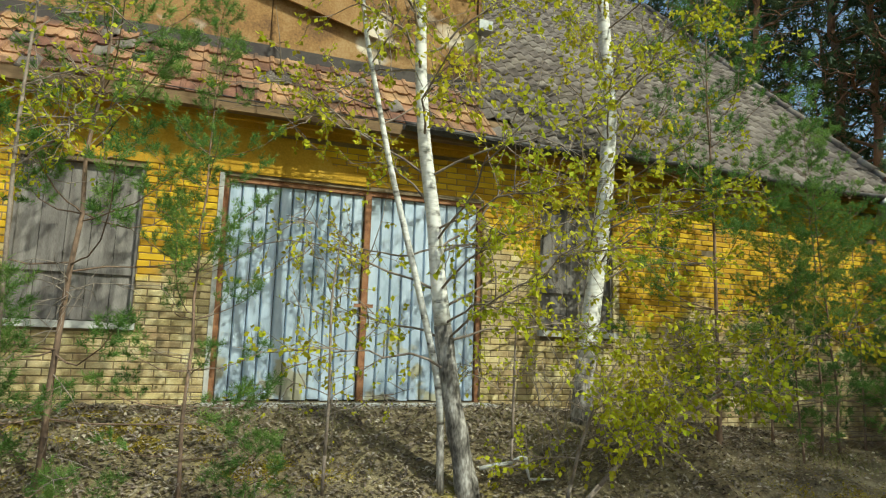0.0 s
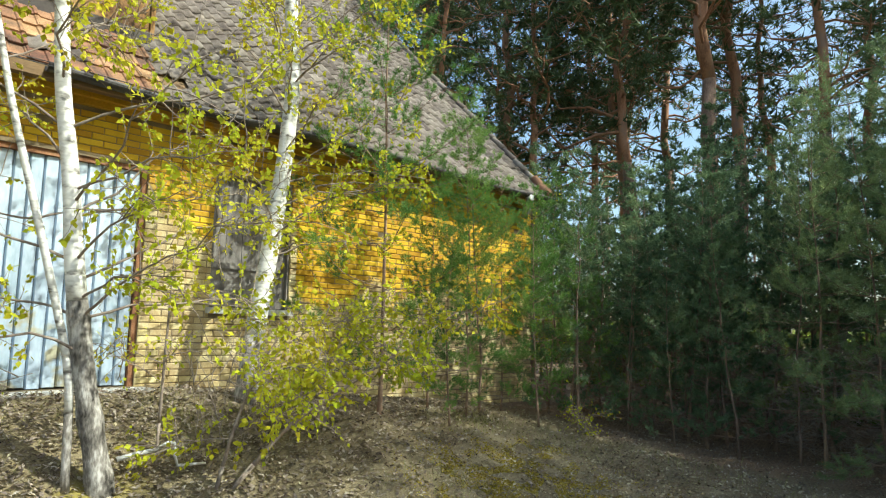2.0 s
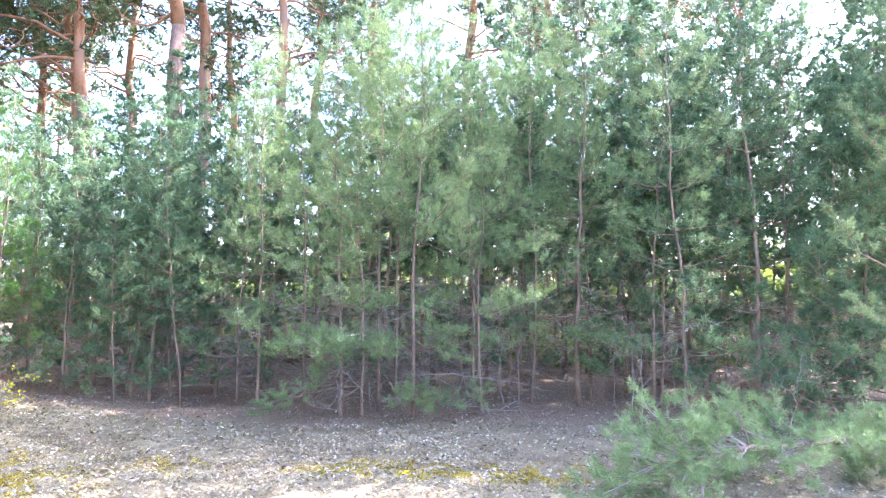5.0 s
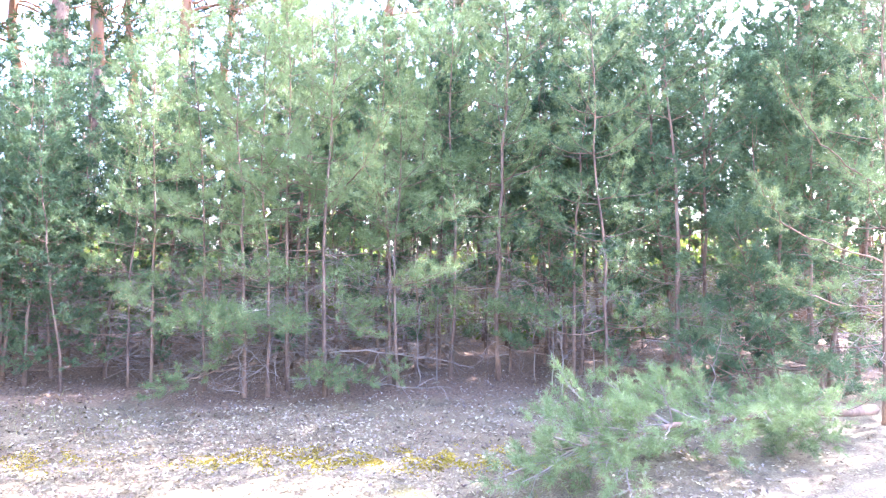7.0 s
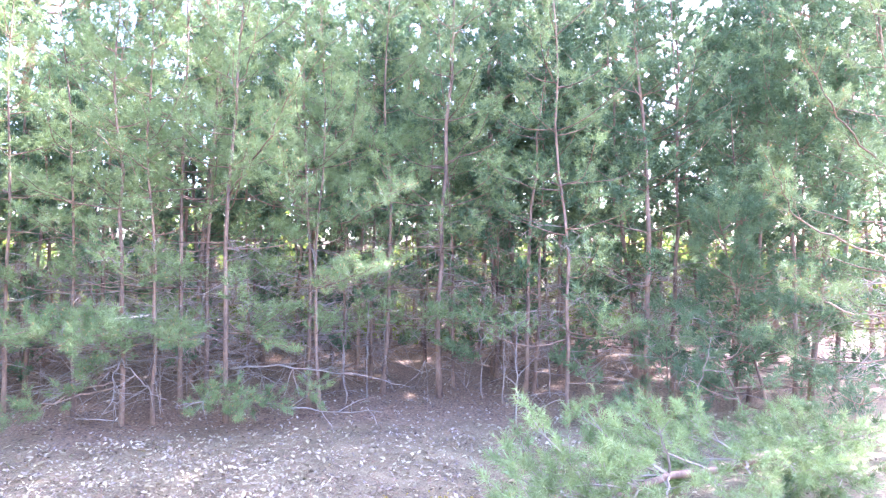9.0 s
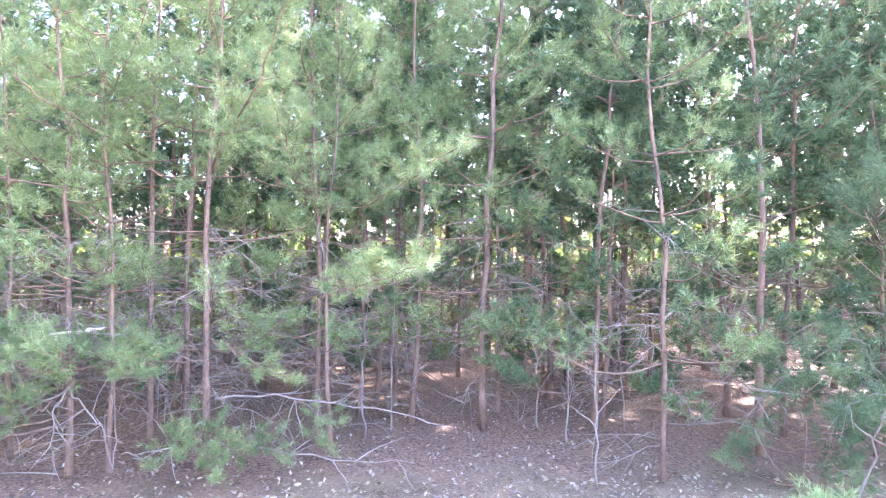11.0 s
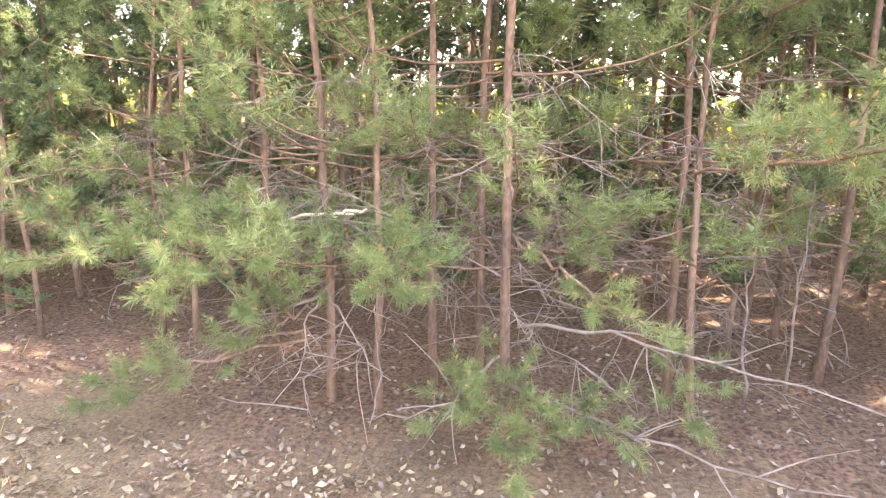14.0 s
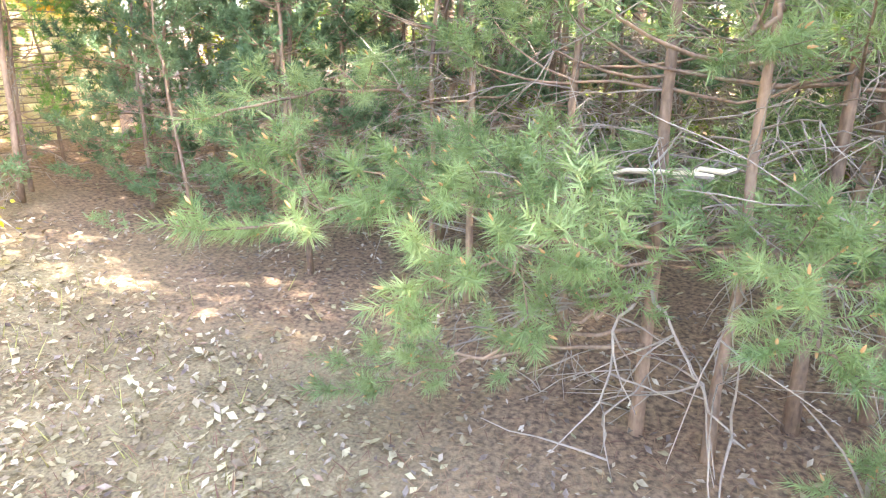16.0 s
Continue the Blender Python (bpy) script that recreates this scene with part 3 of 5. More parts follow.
def build_eaves():
    g = thing("gutter", (0, 0, 0), "dark sagging half-round gutter along the eaves", "gutter")
    b = Build()
    n = 9
    xs = np.linspace(2.0, ROOF_R, 40)
    sag = 0.025 * np.sin(xs * 1.3) - 0.02
    verts, faces = [], []
    for x, d in zip(xs, sag):
        for j in range(n):
            a = math.pi + math.pi * j / (n - 1)
            verts.append((x, EAVE_Y - 0.05 + 0.075 * math.cos(a), EAVE_Z - 0.02 + d + 0.075 * math.sin(a)))
    for i in range(len(xs) - 1):
        for j in range(n - 1):
            faces.append((i * n + j, i * n + j + 1, (i + 1) * n + j + 1, (i + 1) * n + j))
    b.add(verts, faces)
    ch = part("channel", b, DARK, g, smooth=True)
    sol = ch.modifiers.new("thick", "SOLIDIFY")
    sol.thickness = 0.006
    o = Build()
    o.tube([(9.62, EAVE_Y - 0.05, EAVE_Z - 0.08), (9.62, EAVE_Y - 0.05, EAVE_Z - 0.2), (9.68, EAVE_Y + 0.08, EAVE_Z - 0.36), (9.7, EAVE_Y + 0.14, EAVE_Z - 0.44)], [0.085, 0.075, 0.06, 0.06], 10)
    part("outlet", o, ZINC, g, "grey zinc outlet bent towards the wall", True)
    soffit = Build()
    soffit.box(ROOF_L, ROOF_R, EAVE_Y + 0.06, WY - 0.17, EAVE_Z - 0.09, EAVE_Z - 0.06)
    soffit.box(ROOF_L, ROOF_R, EAVE_Y + 0.02, EAVE_Y + 0.05, EAVE_Z - 0.14, EAVE_Z - 0.0)
    tagged(new("trim_soffit", soffit.mesh("trim_soffit", EAVE_WOOD, False)), "weathered brown eave boards", "eaves", kind="structure")
    for k in range(2):
        w = thing("cable", (0, 0, 0), "thin loose wire hanging along the eaves", "cable")
        b = Build()
        xs = np.linspace(-1.0 + k, 4.6 - k * 0.5, 24)
        b.tube([(x, EAVE_Y - 0.1 - 0.03 * k, EAVE_Z - 0.04 - 0.02 * math.sin(x * 2 + k) - 0.05 * k) for x in xs], [0.006] * 24, 5)
        part("wire", b, DARK, w)


build_eaves()


def build_door():
    x0, x1, z0, z1 = OPENINGS[1]
    d = thing("garage_door", (x0, WY, z0), "closed double garage door of pale blue-grey ribbed sheet in a rusty frame", "door")
    w, h, y = x1 - x0, z1 - z0, 0.08
    f = 0.055
    for nm, box in (("frame_side", (0, f, y - 0.04, y + 0.04, 0, h)), ("frame_side", (w - f, w, y - 0.04, y + 0.04, 0, h)), ("frame_top", (f, w - f, y - 0.04, y + 0.04, h - f, h))):
        box_part(nm, box, RUST, d, "rusty steel frame")
    mid = 1.62
    box_part("centre_post", (mid - 0.035, mid + 0.035, y - 0.055, y + 0.03, 0.01, h - f), RUST, d, "rusty centre post")
    for a, b, k in ((f, mid - 0.035, 11), (mid + 0.035, w - f, 10)):
        step = (b - a) / k
        for i in range(k):
            p = Build()
            xa, xb = a + i * step, a + (i + 1) * step
            pts = [(xa + 0.004, y + 0.022), (xa + 0.016, y), (xb - 0.016, y), (xb - 0.004, y + 0.022)]
            n = len(pts)
            low, top = 0.02 + 0.008 * math.sin(i * 2.3 + k), h - f - 0.004
            p.add([(x, yy, low) for x, yy in pts] + [(x, yy, top) for x, yy in pts] + [(x, yy + 0.02, low) for x, yy in pts] + [(x, yy + 0.02, top) for x, yy in pts],
                  [(j, j + 1, n + j + 1, n + j) for j in range(n - 1)] + [(0, n, 3 * n, 2 * n), (n - 1, 3 * n - 1, 4 * n - 1, 2 * n - 1)]
                  + [(2 * n + j + 1, 2 * n + j, 3 * n + j, 3 * n + j + 1) for j in range(n - 1)])
            part("panel", p, SHEET, d)
    box_part("latch", (mid - 0.12, mid + 0.10, y - 0.075, y - 0.056, 1.06, 1.1), RUST, d, "rusty latch bar")
    s = Build()
    s.box(x0 - 0.1, x1 + 0.1, WY - 0.35, WY + 0.3, BASE, z0 - 0.004)
    tagged(new("threshold", s.mesh("threshold", CONCRETE, False)), "worn concrete threshold under the garage door", "threshold", kind="structure")
    c = Build()
    c.box(x0, x1, WY + 0.15, WY + 0.18, z0, z1)
    tagged(new("door_backing", c.mesh("door_backing", UNLIT_DARK, False)), "dark inside behind the garage door", "wall", kind="structure")
    lt = Build()
    lt.box(x0 - 0.05, x0, WY - 0.008, WY + 0.012, z0 - 0.1, z1 + 0.02)
    tagged(new("trim_door_jamb", lt.mesh("trim_door_jamb", CONCRETE, False)), "pale rendered jamb strip beside the door", "jamb", kind="structure")


build_door()


def build_window(i, box, label):
    x0, x1, z0, z1 = box
    w = tagged(new("window_%d" % i), label, "window", kind="structure")
    w.location = (x0, WY, z0)
    n = 5
    step = (x1 - x0) / n
    for k in range(n):
        box_part("board", (k * step + 0.003, (k + 1) * step - 0.003, 0.09 + 0.004 * (k % 2), 0.12, 0.01, z1 - z0 - 0.01), BOARD, w)
    box_part("rail", (0.0, x1 - x0, 0.062, 0.089, 0.48, 0.55), BOARD, w)
    for nm, b in (("jamb", (0.0, 0.03, 0.03, 0.125, 0, z1 - z0)), ("jamb", (x1 - x0 - 0.03, x1 - x0, 0.03, 0.125, 0, z1 - z0))):
        box_part(nm, b, BOARD, w)
    box_part("sill", (-0.04, x1 - x0 + 0.04, -0.06, 0.08, -0.075, -0.003), CONCRETE, w, "pale concrete sill")
    box_part("backing", (0.0, x1 - x0, 0.14, 0.18, 0, z1 - z0), UNLIT_DARK, w)


for i, o in enumerate((OPENINGS[0], OPENINGS[2])):
    build_window(i + 1, o, "window opening closed with grey weathered boards")


# ---- trees ----
def bent(a, b, n, rng, wob=0.05, sag=0.0):
    """A wandering path from a to b; sag lifts (+) or drops (-) its middle."""
    a, b = np.asarray(a, float), np.asarray(b, float)
    u = np.linspace(0, 1, n)[:, None]
    p = a + (b - a) * u
    d = rng.normal(size=(n, 3)) * wob * np.linalg.norm(b - a)
    d = np.cumsum(d, 0) * 0.4
    p = p + (d - d[-1] * u) * np.sin(u * math.pi) ** 0.5
    p[:, 2] += sag * np.sin(u[:, 0] * math.pi)
    return p


def lateral(p, ax, ln, turn, rng, open_angle=0.85, lift=0.3):
    """Direction of a side shoot that leaves an axis at a given turn round it."""
    ref = np.array([0, 0, 1.0]) if abs(ax[2]) < 0.9 else np.array([1.0, 0, 0])
    e1 = unit(np.cross(ax, ref))
    e2 = np.cross(e1, ax)
    side = e1 * math.cos(turn) + e2 * math.sin(turn) * 0.6
    return unit(ax * math.cos(open_angle) + side * math.sin(open_angle) + np.array([0, 0, lift]) + rng.normal(size=3) * 0.12)


def tuft(p, ax, ln, rng, shoots, limbs, side=4, short=0.62, twig=0.0022):
    """The end of a branch: a leader with a whorl of shorter shoots round it."""
    tip = p + ax * ln
    shoots.append((*p, *tip, 1.0))
    if limbs is not None:
        limbs.tube([p, tip], [twig, twig * 0.6], 3, False)
    a0 = rng.random() * 6.28
    for j in range(side):
        w = lateral(p, ax, ln, a0 + j * 6.283 / max(1, side), rng, 0.75)
        l2 = ln * short * (0.7 + 0.5 * rng.random())
        shoots.append((*(p + w * 0.01), *(p + w * l2), 0.95))


def spray(path, rng, shoots, limbs, nodes, year=0.2, side=4, twig=0.003, tip_side=3):
    """A pine branch grown year by year: whorls of side twigs at its nodes, a tuft on every end."""
    path = np.asarray(path, float)
    n = len(path)
    for u in nodes:
        i = min(int(u * (n - 1)), n - 2)
        p = path[i] + (path[i + 1] - path[i]) * (u * (n - 1) - i)
        ax = unit(path[i + 1] - path[i])
        a0 = rng.random() * 6.28
        for j in range(side):
            w = lateral(p, ax, year, a0 + j * 6.283 / side, rng, 0.8, 0.35)
            l1 = year * (0.65 + 0.7 * rng.random()) * (1.2 - 0.5 * u)
            q = p + w * l1
            if limbs is not None:
                limbs.tube([p, q], [twig, twig * 0.7], 3, False)
            shoots.append((*(p + w * l1 * 0.35), *q, 0.9))
            tuft(q, unit(w + np.array([0, 0, 0.35])), year * 0.6 * (0.7 + 0.5 * rng.random()), rng, shoots, None, 2)
    ax = unit(path[-1] - path[-2] + np.array([0, 0, 0.02]))
    shoots.append((*path[-2], *path[-1], 0.9))
    tuft(path[-1], ax, year * 0.75, rng, shoots, limbs, tip_side)


def young_pine_meshes(seed, height=5.2, low=0.8, reach=1.25, needles=12, needle=0.06, width=0.006, dead=20, radius=0.05, side=4, density=1.0, lean=0.2, mat=None, singles=False, whorl=0.34):
    """Meshes of one slim young pine: trunk, live limbs, dead branches, needles."""
    rng = np.random.default_rng(seed)
    top = np.array([rng.normal() * lean, rng.normal() * lean, height])
    tp = bent((0, 0, -0.08), top, 14, rng, 0.012)
    trunk, limbs, dry = Build(), Build(), Build()
    r = radius * (1 - np.linspace(0, 1, 14) ** 0.9 * 0.94)
    r[0] *= 1.3
    trunk.tube(tp, r, 8)
    shoots, single = [], []

    def on_trunk(z):
        return np.array([np.interp(z, tp[:, 2], tp[:, k]) for k in range(3)])

    z = low
    while z < height - 0.12:
        u = (z - low) / (height - low)
        k = int(rng.integers(4, 6))
        a0 = rng.random() * 6.28
        for j in range(k):
            if rng.random() > density * (0.6 + 1.2 * u):
                continue
            a = a0 + j * 6.283 / k + rng.normal() * 0.25
            ln = max(0.18, reach * (1.0 - 0.85 * u ** 1.5) * (0.55 + 0.6 * rng.random()))
            rise = ln * (0.12 + 0.9 * u) * (0.6 + 0.7 * rng.random())
            s = on_trunk(z + rng.normal() * 0.03)
            e = s + np.array([math.cos(a) * ln, math.sin(a) * ln, rise])
            path = bent(s, e, 6, rng, 0.05, -0.09 * ln)
            path[-1, 2] += 0.05 * ln
            wood = Build() if singles else limbs
            wood.tube(path, np.linspace(0.0075 * (1.1 - 0.6 * u), 0.003, 6), 4 if singles else 3, False)
            if singles:
                single.append(wood.mesh("limb", YOUNG_BARK))
            nodes = (0.7,) if ln < 0.4 else (0.66, 0.87) if u < 0.3 else (0.2, 0.5, 0.82)
            spray(path, rng, shoots, None, nodes, 0.17, side)
        z += whorl * (0.8 + 0.4 * rng.random())
    shoots.append((*top, *(top + (0, 0, 0.3)), 1.0))
    for _ in range(dead):
        z = 0.12 + rng.random() ** 0.8 * (low + 0.9)
        a = rng.random() * 6.28
        ln = 0.25 + 0.65 * rng.random()
        s = on_trunk(z)
        e = s + np.array([math.cos(a) * ln, math.sin(a) * ln, ln * rng.normal() * 0.25 - 0.12])
        e[2] = max(e[2], 0.03)
        path = bent(s, e, 6, rng, 0.08, 0.06)
        dry.tube(path, np.linspace(0.0045, 0.0014, 6), 3, False)
        for _ in range(4):
            i = int(rng.integers(1, 5))
            t = path[i] + unit(path[i + 1] - path[i] + rng.normal(size=3) * 0.12 + np.array([0, 0, -0.03])) * ln * 0.4
            t[2] = max(t[2], 0.02)
            dry.tube(bent(path[i], t, 4, rng, 0.1), [0.003, 0.0025, 0.002, 0.001], 3, False)
    tris = needle_tris(shoots, needles, needle, width, rng, 1.05, 0.1)
    m = mat or NEEDLE
    return (trunk.mesh("trunk", YOUNG_BARK), single if singles else limbs.mesh("branchwork", YOUNG_BARK), dry.mesh("deadwood", TWIG), tri_mesh("crown", tris, m))


def plant(name, meshes, at, label, category, group):
    t = thing(name, (0, 0, 0), label, category, group)
    for nm, me in zip(("trunk", "branchwork", "deadwood", "crown"), meshes):
        if isinstance(me, list):
            for one in me:
                part("limb", one, None, t)
            continue
        ob = part(nm, me, None, t)
        if nm in ("branchwork", "deadwood"):
            ob["kind"] = "stuff"
    t.matrix_basis = at
    return t


rng_plan = np.random.default_rng(21)
FRONT = [young_pine_meshes(100 + i, 5.0 + 0.5 * (i % 3), 0.35 + 0.15 * (i % 2), 1.2, 12, 0.066, 0.0135, 10, 0.030 + 0.003 * (i % 3), 3, 1.05, whorl=0.42) for i in range(5)]
NEAR = [young_pine_meshes(400 + i, 5.4 + 0.25 * i, 0.85, 1.0, 17, 0.058, 0.005, 22, 0.023 + 0.003 * i, 4, 0.95, 0.12, NEEDLE_NEAR, True, 0.42) for i in range(4)]
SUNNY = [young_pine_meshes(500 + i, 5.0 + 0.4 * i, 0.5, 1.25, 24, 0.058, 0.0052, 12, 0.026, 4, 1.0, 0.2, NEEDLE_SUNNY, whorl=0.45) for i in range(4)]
MIDDLE = [young_pine_meshes(150 + i, 5.2 + 0.5 * i, 0.9 + 0.2 * i, 1.2, 6, 0.085, 0.03, 9, 0.034, 3, whorl=0.45) for i in range(3)]
DEEP = [young_pine_meshes(200 + i, 6.0 + 0.5 * i, 1.7 + 0.3 * i, 1.2, 5, 0.12, 0.04, 8, 0.034 + 0.004 * i, 2, 0.85, whorl=0.5) for i in range(4)]
POLE = [young_pine_meshes(250 + i, 4.2 + 0.6 * i, 2.2, 0.7, 4, 0.12, 0.032, 9, 0.018 + 0.005 * i, 2, 0.7, 0.25, whorl=0.5) for i in range(4)]
SEEDLING = [young_pine_meshes(280 + i, 0.9 + 0.3 * i, 0.12, 0.45, 30, 0.055, 0.0036, 3, 0.012, 3, whorl=0.2) for i in range(3)]
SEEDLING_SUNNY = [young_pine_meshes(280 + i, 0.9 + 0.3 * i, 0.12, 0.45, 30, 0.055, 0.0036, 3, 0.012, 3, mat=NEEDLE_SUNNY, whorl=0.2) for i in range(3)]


def stand(base_set, k, x, y, turn, size, name, label, group):
    return plant(name, base_set[k % len(base_set)], pose(x, y, gz(x, y) - 0.02, 0, 0, turn) @ Matrix.Scale(size, 4), label, "tree", group)


# the edge of the plantation, tree by tree
EDGE = [(9.85, 2.75, 0.8), (10.6, 3.3, 0.8), (10.75, 2.6, 0.8), (10.2, 4.9, 0.72), (9.73, 5.6, 0.6), (11.3, 5.6, 0.75), (9.7, 3.9, 0.7), (11.6, 4.2, 0.8), (9.62, 1.75, 0.95),
        (9.75, -0.55, 1.05), (10.2, -1.4, 1.0), (9.85, -2.02, 1.1), (10.4, -2.3, 0.95), (9.75, -3.0, 1.0), (8.88, -4.1, 1.1), (9.0, -5.4, 1.05),
        (10.1, -4.6, 1.1), (11.2, 0.9, 1.1), (11.0, 1.9, 1.15), (8.0, -6.4, 1.1), (9.4, -6.9, 1.15), (9.87, 0.53, 1.1), (9.63, -0.66, 0.8), (11.16, -1.14, 1.0),
        (10.38, -0.94, 0.9), (11.78, 0.07, 1.1), (9.46, 3.38, 0.6), (10.9, -2.99, 1.0), (9.9, -3.15, 0.9), (9.8, 2.45, 0.9)]
for i, (x, y, s) in enumerate(EDGE):
    stand(NEAR if x < 10.7 and -2.6 < y < 2.8 else FRONT, i, x, y, i * 77, s, "young_pine", "slim young pine at the edge of a dense plantation", "young pines at the plantation edge")
for i, (x, y, s) in enumerate([(10.35, 5.7, 0.65), (10.0, 4.35, 0.6), (10.95, 4.7, 0.7), (12.3, 3.2, 0.75), (9.4, -4.7, 1.0), (10.3, -5.7, 1.05), (8.7, -5.0, 0.8), (11.0, -6.6, 1.0), (10.9, -3.9, 1.0), (11.6, 7.3, 0.7), (12.6, 7.6, 0.78), (13.4, 6.6, 0.8), (14.4, 7.7, 0.85), (12.2, 9.3, 0.78), (13.6, 9.6, 0.9), (9.9, 4.25, 0.72), (10.3, 3.85, 0.78), (9.55, 4.95, 0.55), (9.15, 4.1, 0.5), (8.54, -5.6, 0.95), (9.0, -6.2, 1.0), (10.2, -7.2, 1.05), (11.2, -8.0, 1.1), (12.6, -8.9, 1.1), (12.6, 1.2, 1.0), (12.4, -0.6, 1.05), (13.2, -2.9, 1.0), (12.5, 5.9, 0.7), (13.8, 4.4, 0.75), (14.5, 0.2, 1.1),
                               (15.2, -1.8, 1.1), (15.5, 2.4, 1.1), (12.1, -4.4, 1.05), (14.0, -5.2, 1.05), (10.6, 6.9, 0.85), (8.6, 5.3, 0.7), (9.3, 4.9, 0.6), (13.6, -6.6, 1.0), (12.0, -7.4, 1.0), (16.5, -4.6, 1.1), (17.2, 0.6, 1.1), (16.2, -6.8, 1.0), (18.2, -2.6, 1.15), (14.6, -3.6, 0.9), (17.0, 4.6, 0.8), (13.9, 2.2, 0.75)]):
    stand(MIDDLE if x > 10.7 else FRONT, i + 2, x, y, 31 + i * 59, s, "young_pine", "bushy young pine inside the plantation", "young pines inside the plantation")
DEEPS = []
for i in range(66):
    for _ in range(30):
        x, y = 11.2 + 13 * rng_plan.random(), -15 + 27 * rng_plan.random()
        if all((x - a) ** 2 + (y - b) ** 2 > 0.95 for a, b in DEEPS) and not (x < 12.2 and -3.4 < y < -1.8) and not (x < 11.9 and y > 6.4):
            break
    # Extra pines to the south, added to shade the forest floor, some unseen.
    if i > 52:
        x, y = 10.0 + 9 * rng_plan.random(), -15 + 8.5 * rng_plan.random()
    if i < 6:                                 # the far end of the opening between the trunks
        x, y = ((13.0, -1.5), (14.2, -2.6), (16.0, -2.1), (17.4, -3.5), (14.0, -0.4), (18.6, -1.4))[i]
    DEEPS.append((x, y))
    stand(DEEP, i, x, y, i * 53, (0.66 if y > 2.0 else 0.88) + 0.25 * rng_plan.random(), "plantation_pine", "thin plantation pine with a bare lower trunk", "pines inside the plantation")


POLES = []
for i in range(80):                           # thin suppressed stems between the taller trees
    for _ in range(30):
        x, y = 10.9 + 8.5 * rng_plan.random() ** 1.2, -6.5 + 13 * rng_plan.random()
        if all((x - a) ** 2 + (y - b) ** 2 > 0.3 for a, b in DEEPS + POLES) and not (x < 12.0 and -2.9 < y < -1.7) and not (x < 11.9 and y > 5.6):
            break
    POLES.append((x, y))
    stand(POLE, i, x, y, i * 83, 0.75 + 0.3 * rng_plan.random(), "thin_pine", "thin suppressed pine stem with dead lower twigs", "thin stems inside the plantation")


def tall_pine_meshes(seed, height=17.0, bare=6.5, radius=0.17):
    rng = np.random.default_rng(seed)
    tp = bent((0, 0, -0.1), (rng.normal() * 0.7, rng.normal() * 0.7, height), 18, rng, 0.02)
    r = radius * (1 - 0.85 * np.linspace(0, 1, 18) ** 1.2)
    r[0] *= 1.3
    low, high, limbs = Build(), Build(), Build()
    low.tube(tp[:7], r[:7], 10)
    high.tube(tp[6:], r[6:], 10)
    shoots = []
    for k in range(40):
        z = bare + (height - bare) * (k / 40) ** 0.9
        s = np.array([np.interp(z, tp[:, 2], tp[:, j]) for j in range(3)])
        a = rng.random() * 6.28
        u = (z - bare) / (height - bare)
        ln = (1.6 + 2.0 * rng.random()) * (1.0 - 0.6 * u)
        e = s + np.array([math.cos(a) * ln, math.sin(a) * ln, ln * (0.05 + 0.5 * rng.random())])
        path = bent(s, e, 9, rng, 0.16, -0.15)
        limbs.tube(path, np.linspace(0.045 * (1 - 0.5 * u), 0.009, 9), 4, False)
        for j in range(8):
            i = int(rng.integers(3, 9))
            q = path[i] + np.array([*(rng.normal(size=2) * 0.45), 0.12 + 0.35 * rng.random()])
            limbs.tube(bent(path[i], q, 3, rng, 0.12), [0.014, 0.010, 0.005], 3, False)
            for _ in range(3):
                c = q + rng.normal(size=3) * np.array([0.2, 0.2, 0.1])
                w = unit(rng.normal(size=3) + np.array([0, 0, 0.7]))
                shoots.append((*c, *(c + w * 0.2), 1.0))
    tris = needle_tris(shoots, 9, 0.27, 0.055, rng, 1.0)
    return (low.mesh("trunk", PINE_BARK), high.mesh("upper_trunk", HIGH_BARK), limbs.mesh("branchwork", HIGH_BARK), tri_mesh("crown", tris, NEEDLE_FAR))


TALL = [tall_pine_meshes(300 + i, 15 + 1.5 * i, 5.5 + 0.8 * i, 0.15 + 0.02 * i) for i in range(4)]


def tall_pine(k, x, y, turn, size):
    t = thing("tall_pine", (0, 0, 0), "tall old pine with orange upper bark and crooked limbs", "tree", "tall pines above the plantation")
    for nm, me in zip(("trunk", "upper_trunk", "branchwork", "crown"), TALL[k % 4]):
        part(nm, me, None, t)
    t.matrix_basis = pose(x, y, gz(x, y) - 0.05, 0, 0, turn) @ Matrix.Scale(size, 4)


for i, (x, y, s) in enumerate([(14.4, 10.6, 0.95), (15.2, 8.4, 1.0), (15.6, 6.35, 1.1), (17.6, 6.6, 1.0), (19.5, 12.0, 1.1), (18.2, 9.6, 1.0), (17.5, 4.3, 0.95), (20.5, 2.0, 1.05), (22.0, 7.0, 1.1),
                               (19.3, -4.1, 1.0), (19.0, -5.6, 1.05), (22.0, -1.4, 1.1), (18.0, -8.5, 1.0), (14.0, -9.5, 1.0), (23.5, -7.0, 1.1), (24.0, 4.0, 1.0), (13.4, 15.0, 1.05),
                               # First four here: pines added mostly out of view to shade the clearing.
                               (9.6, -10.2, 0.95), (11.6, -12.6, 1.0), (8.0, -12.5, 0.95), (6.2, -14.0, 1.0), (12.6, 12.2, 0.8), (13.6, 13.8, 0.85), (15.4, 11.8, 0.9), (16.8, 13.4, 0.85), (16.5, 18.0, 1.0), (24.0, 11.0, 1.1), (26.0, -3.5, 1.1), (17.0, -13.0, 1.05), (26.0, 15.0, 1.1)]):
    tall_pine(i, x, y, i * 101, s)


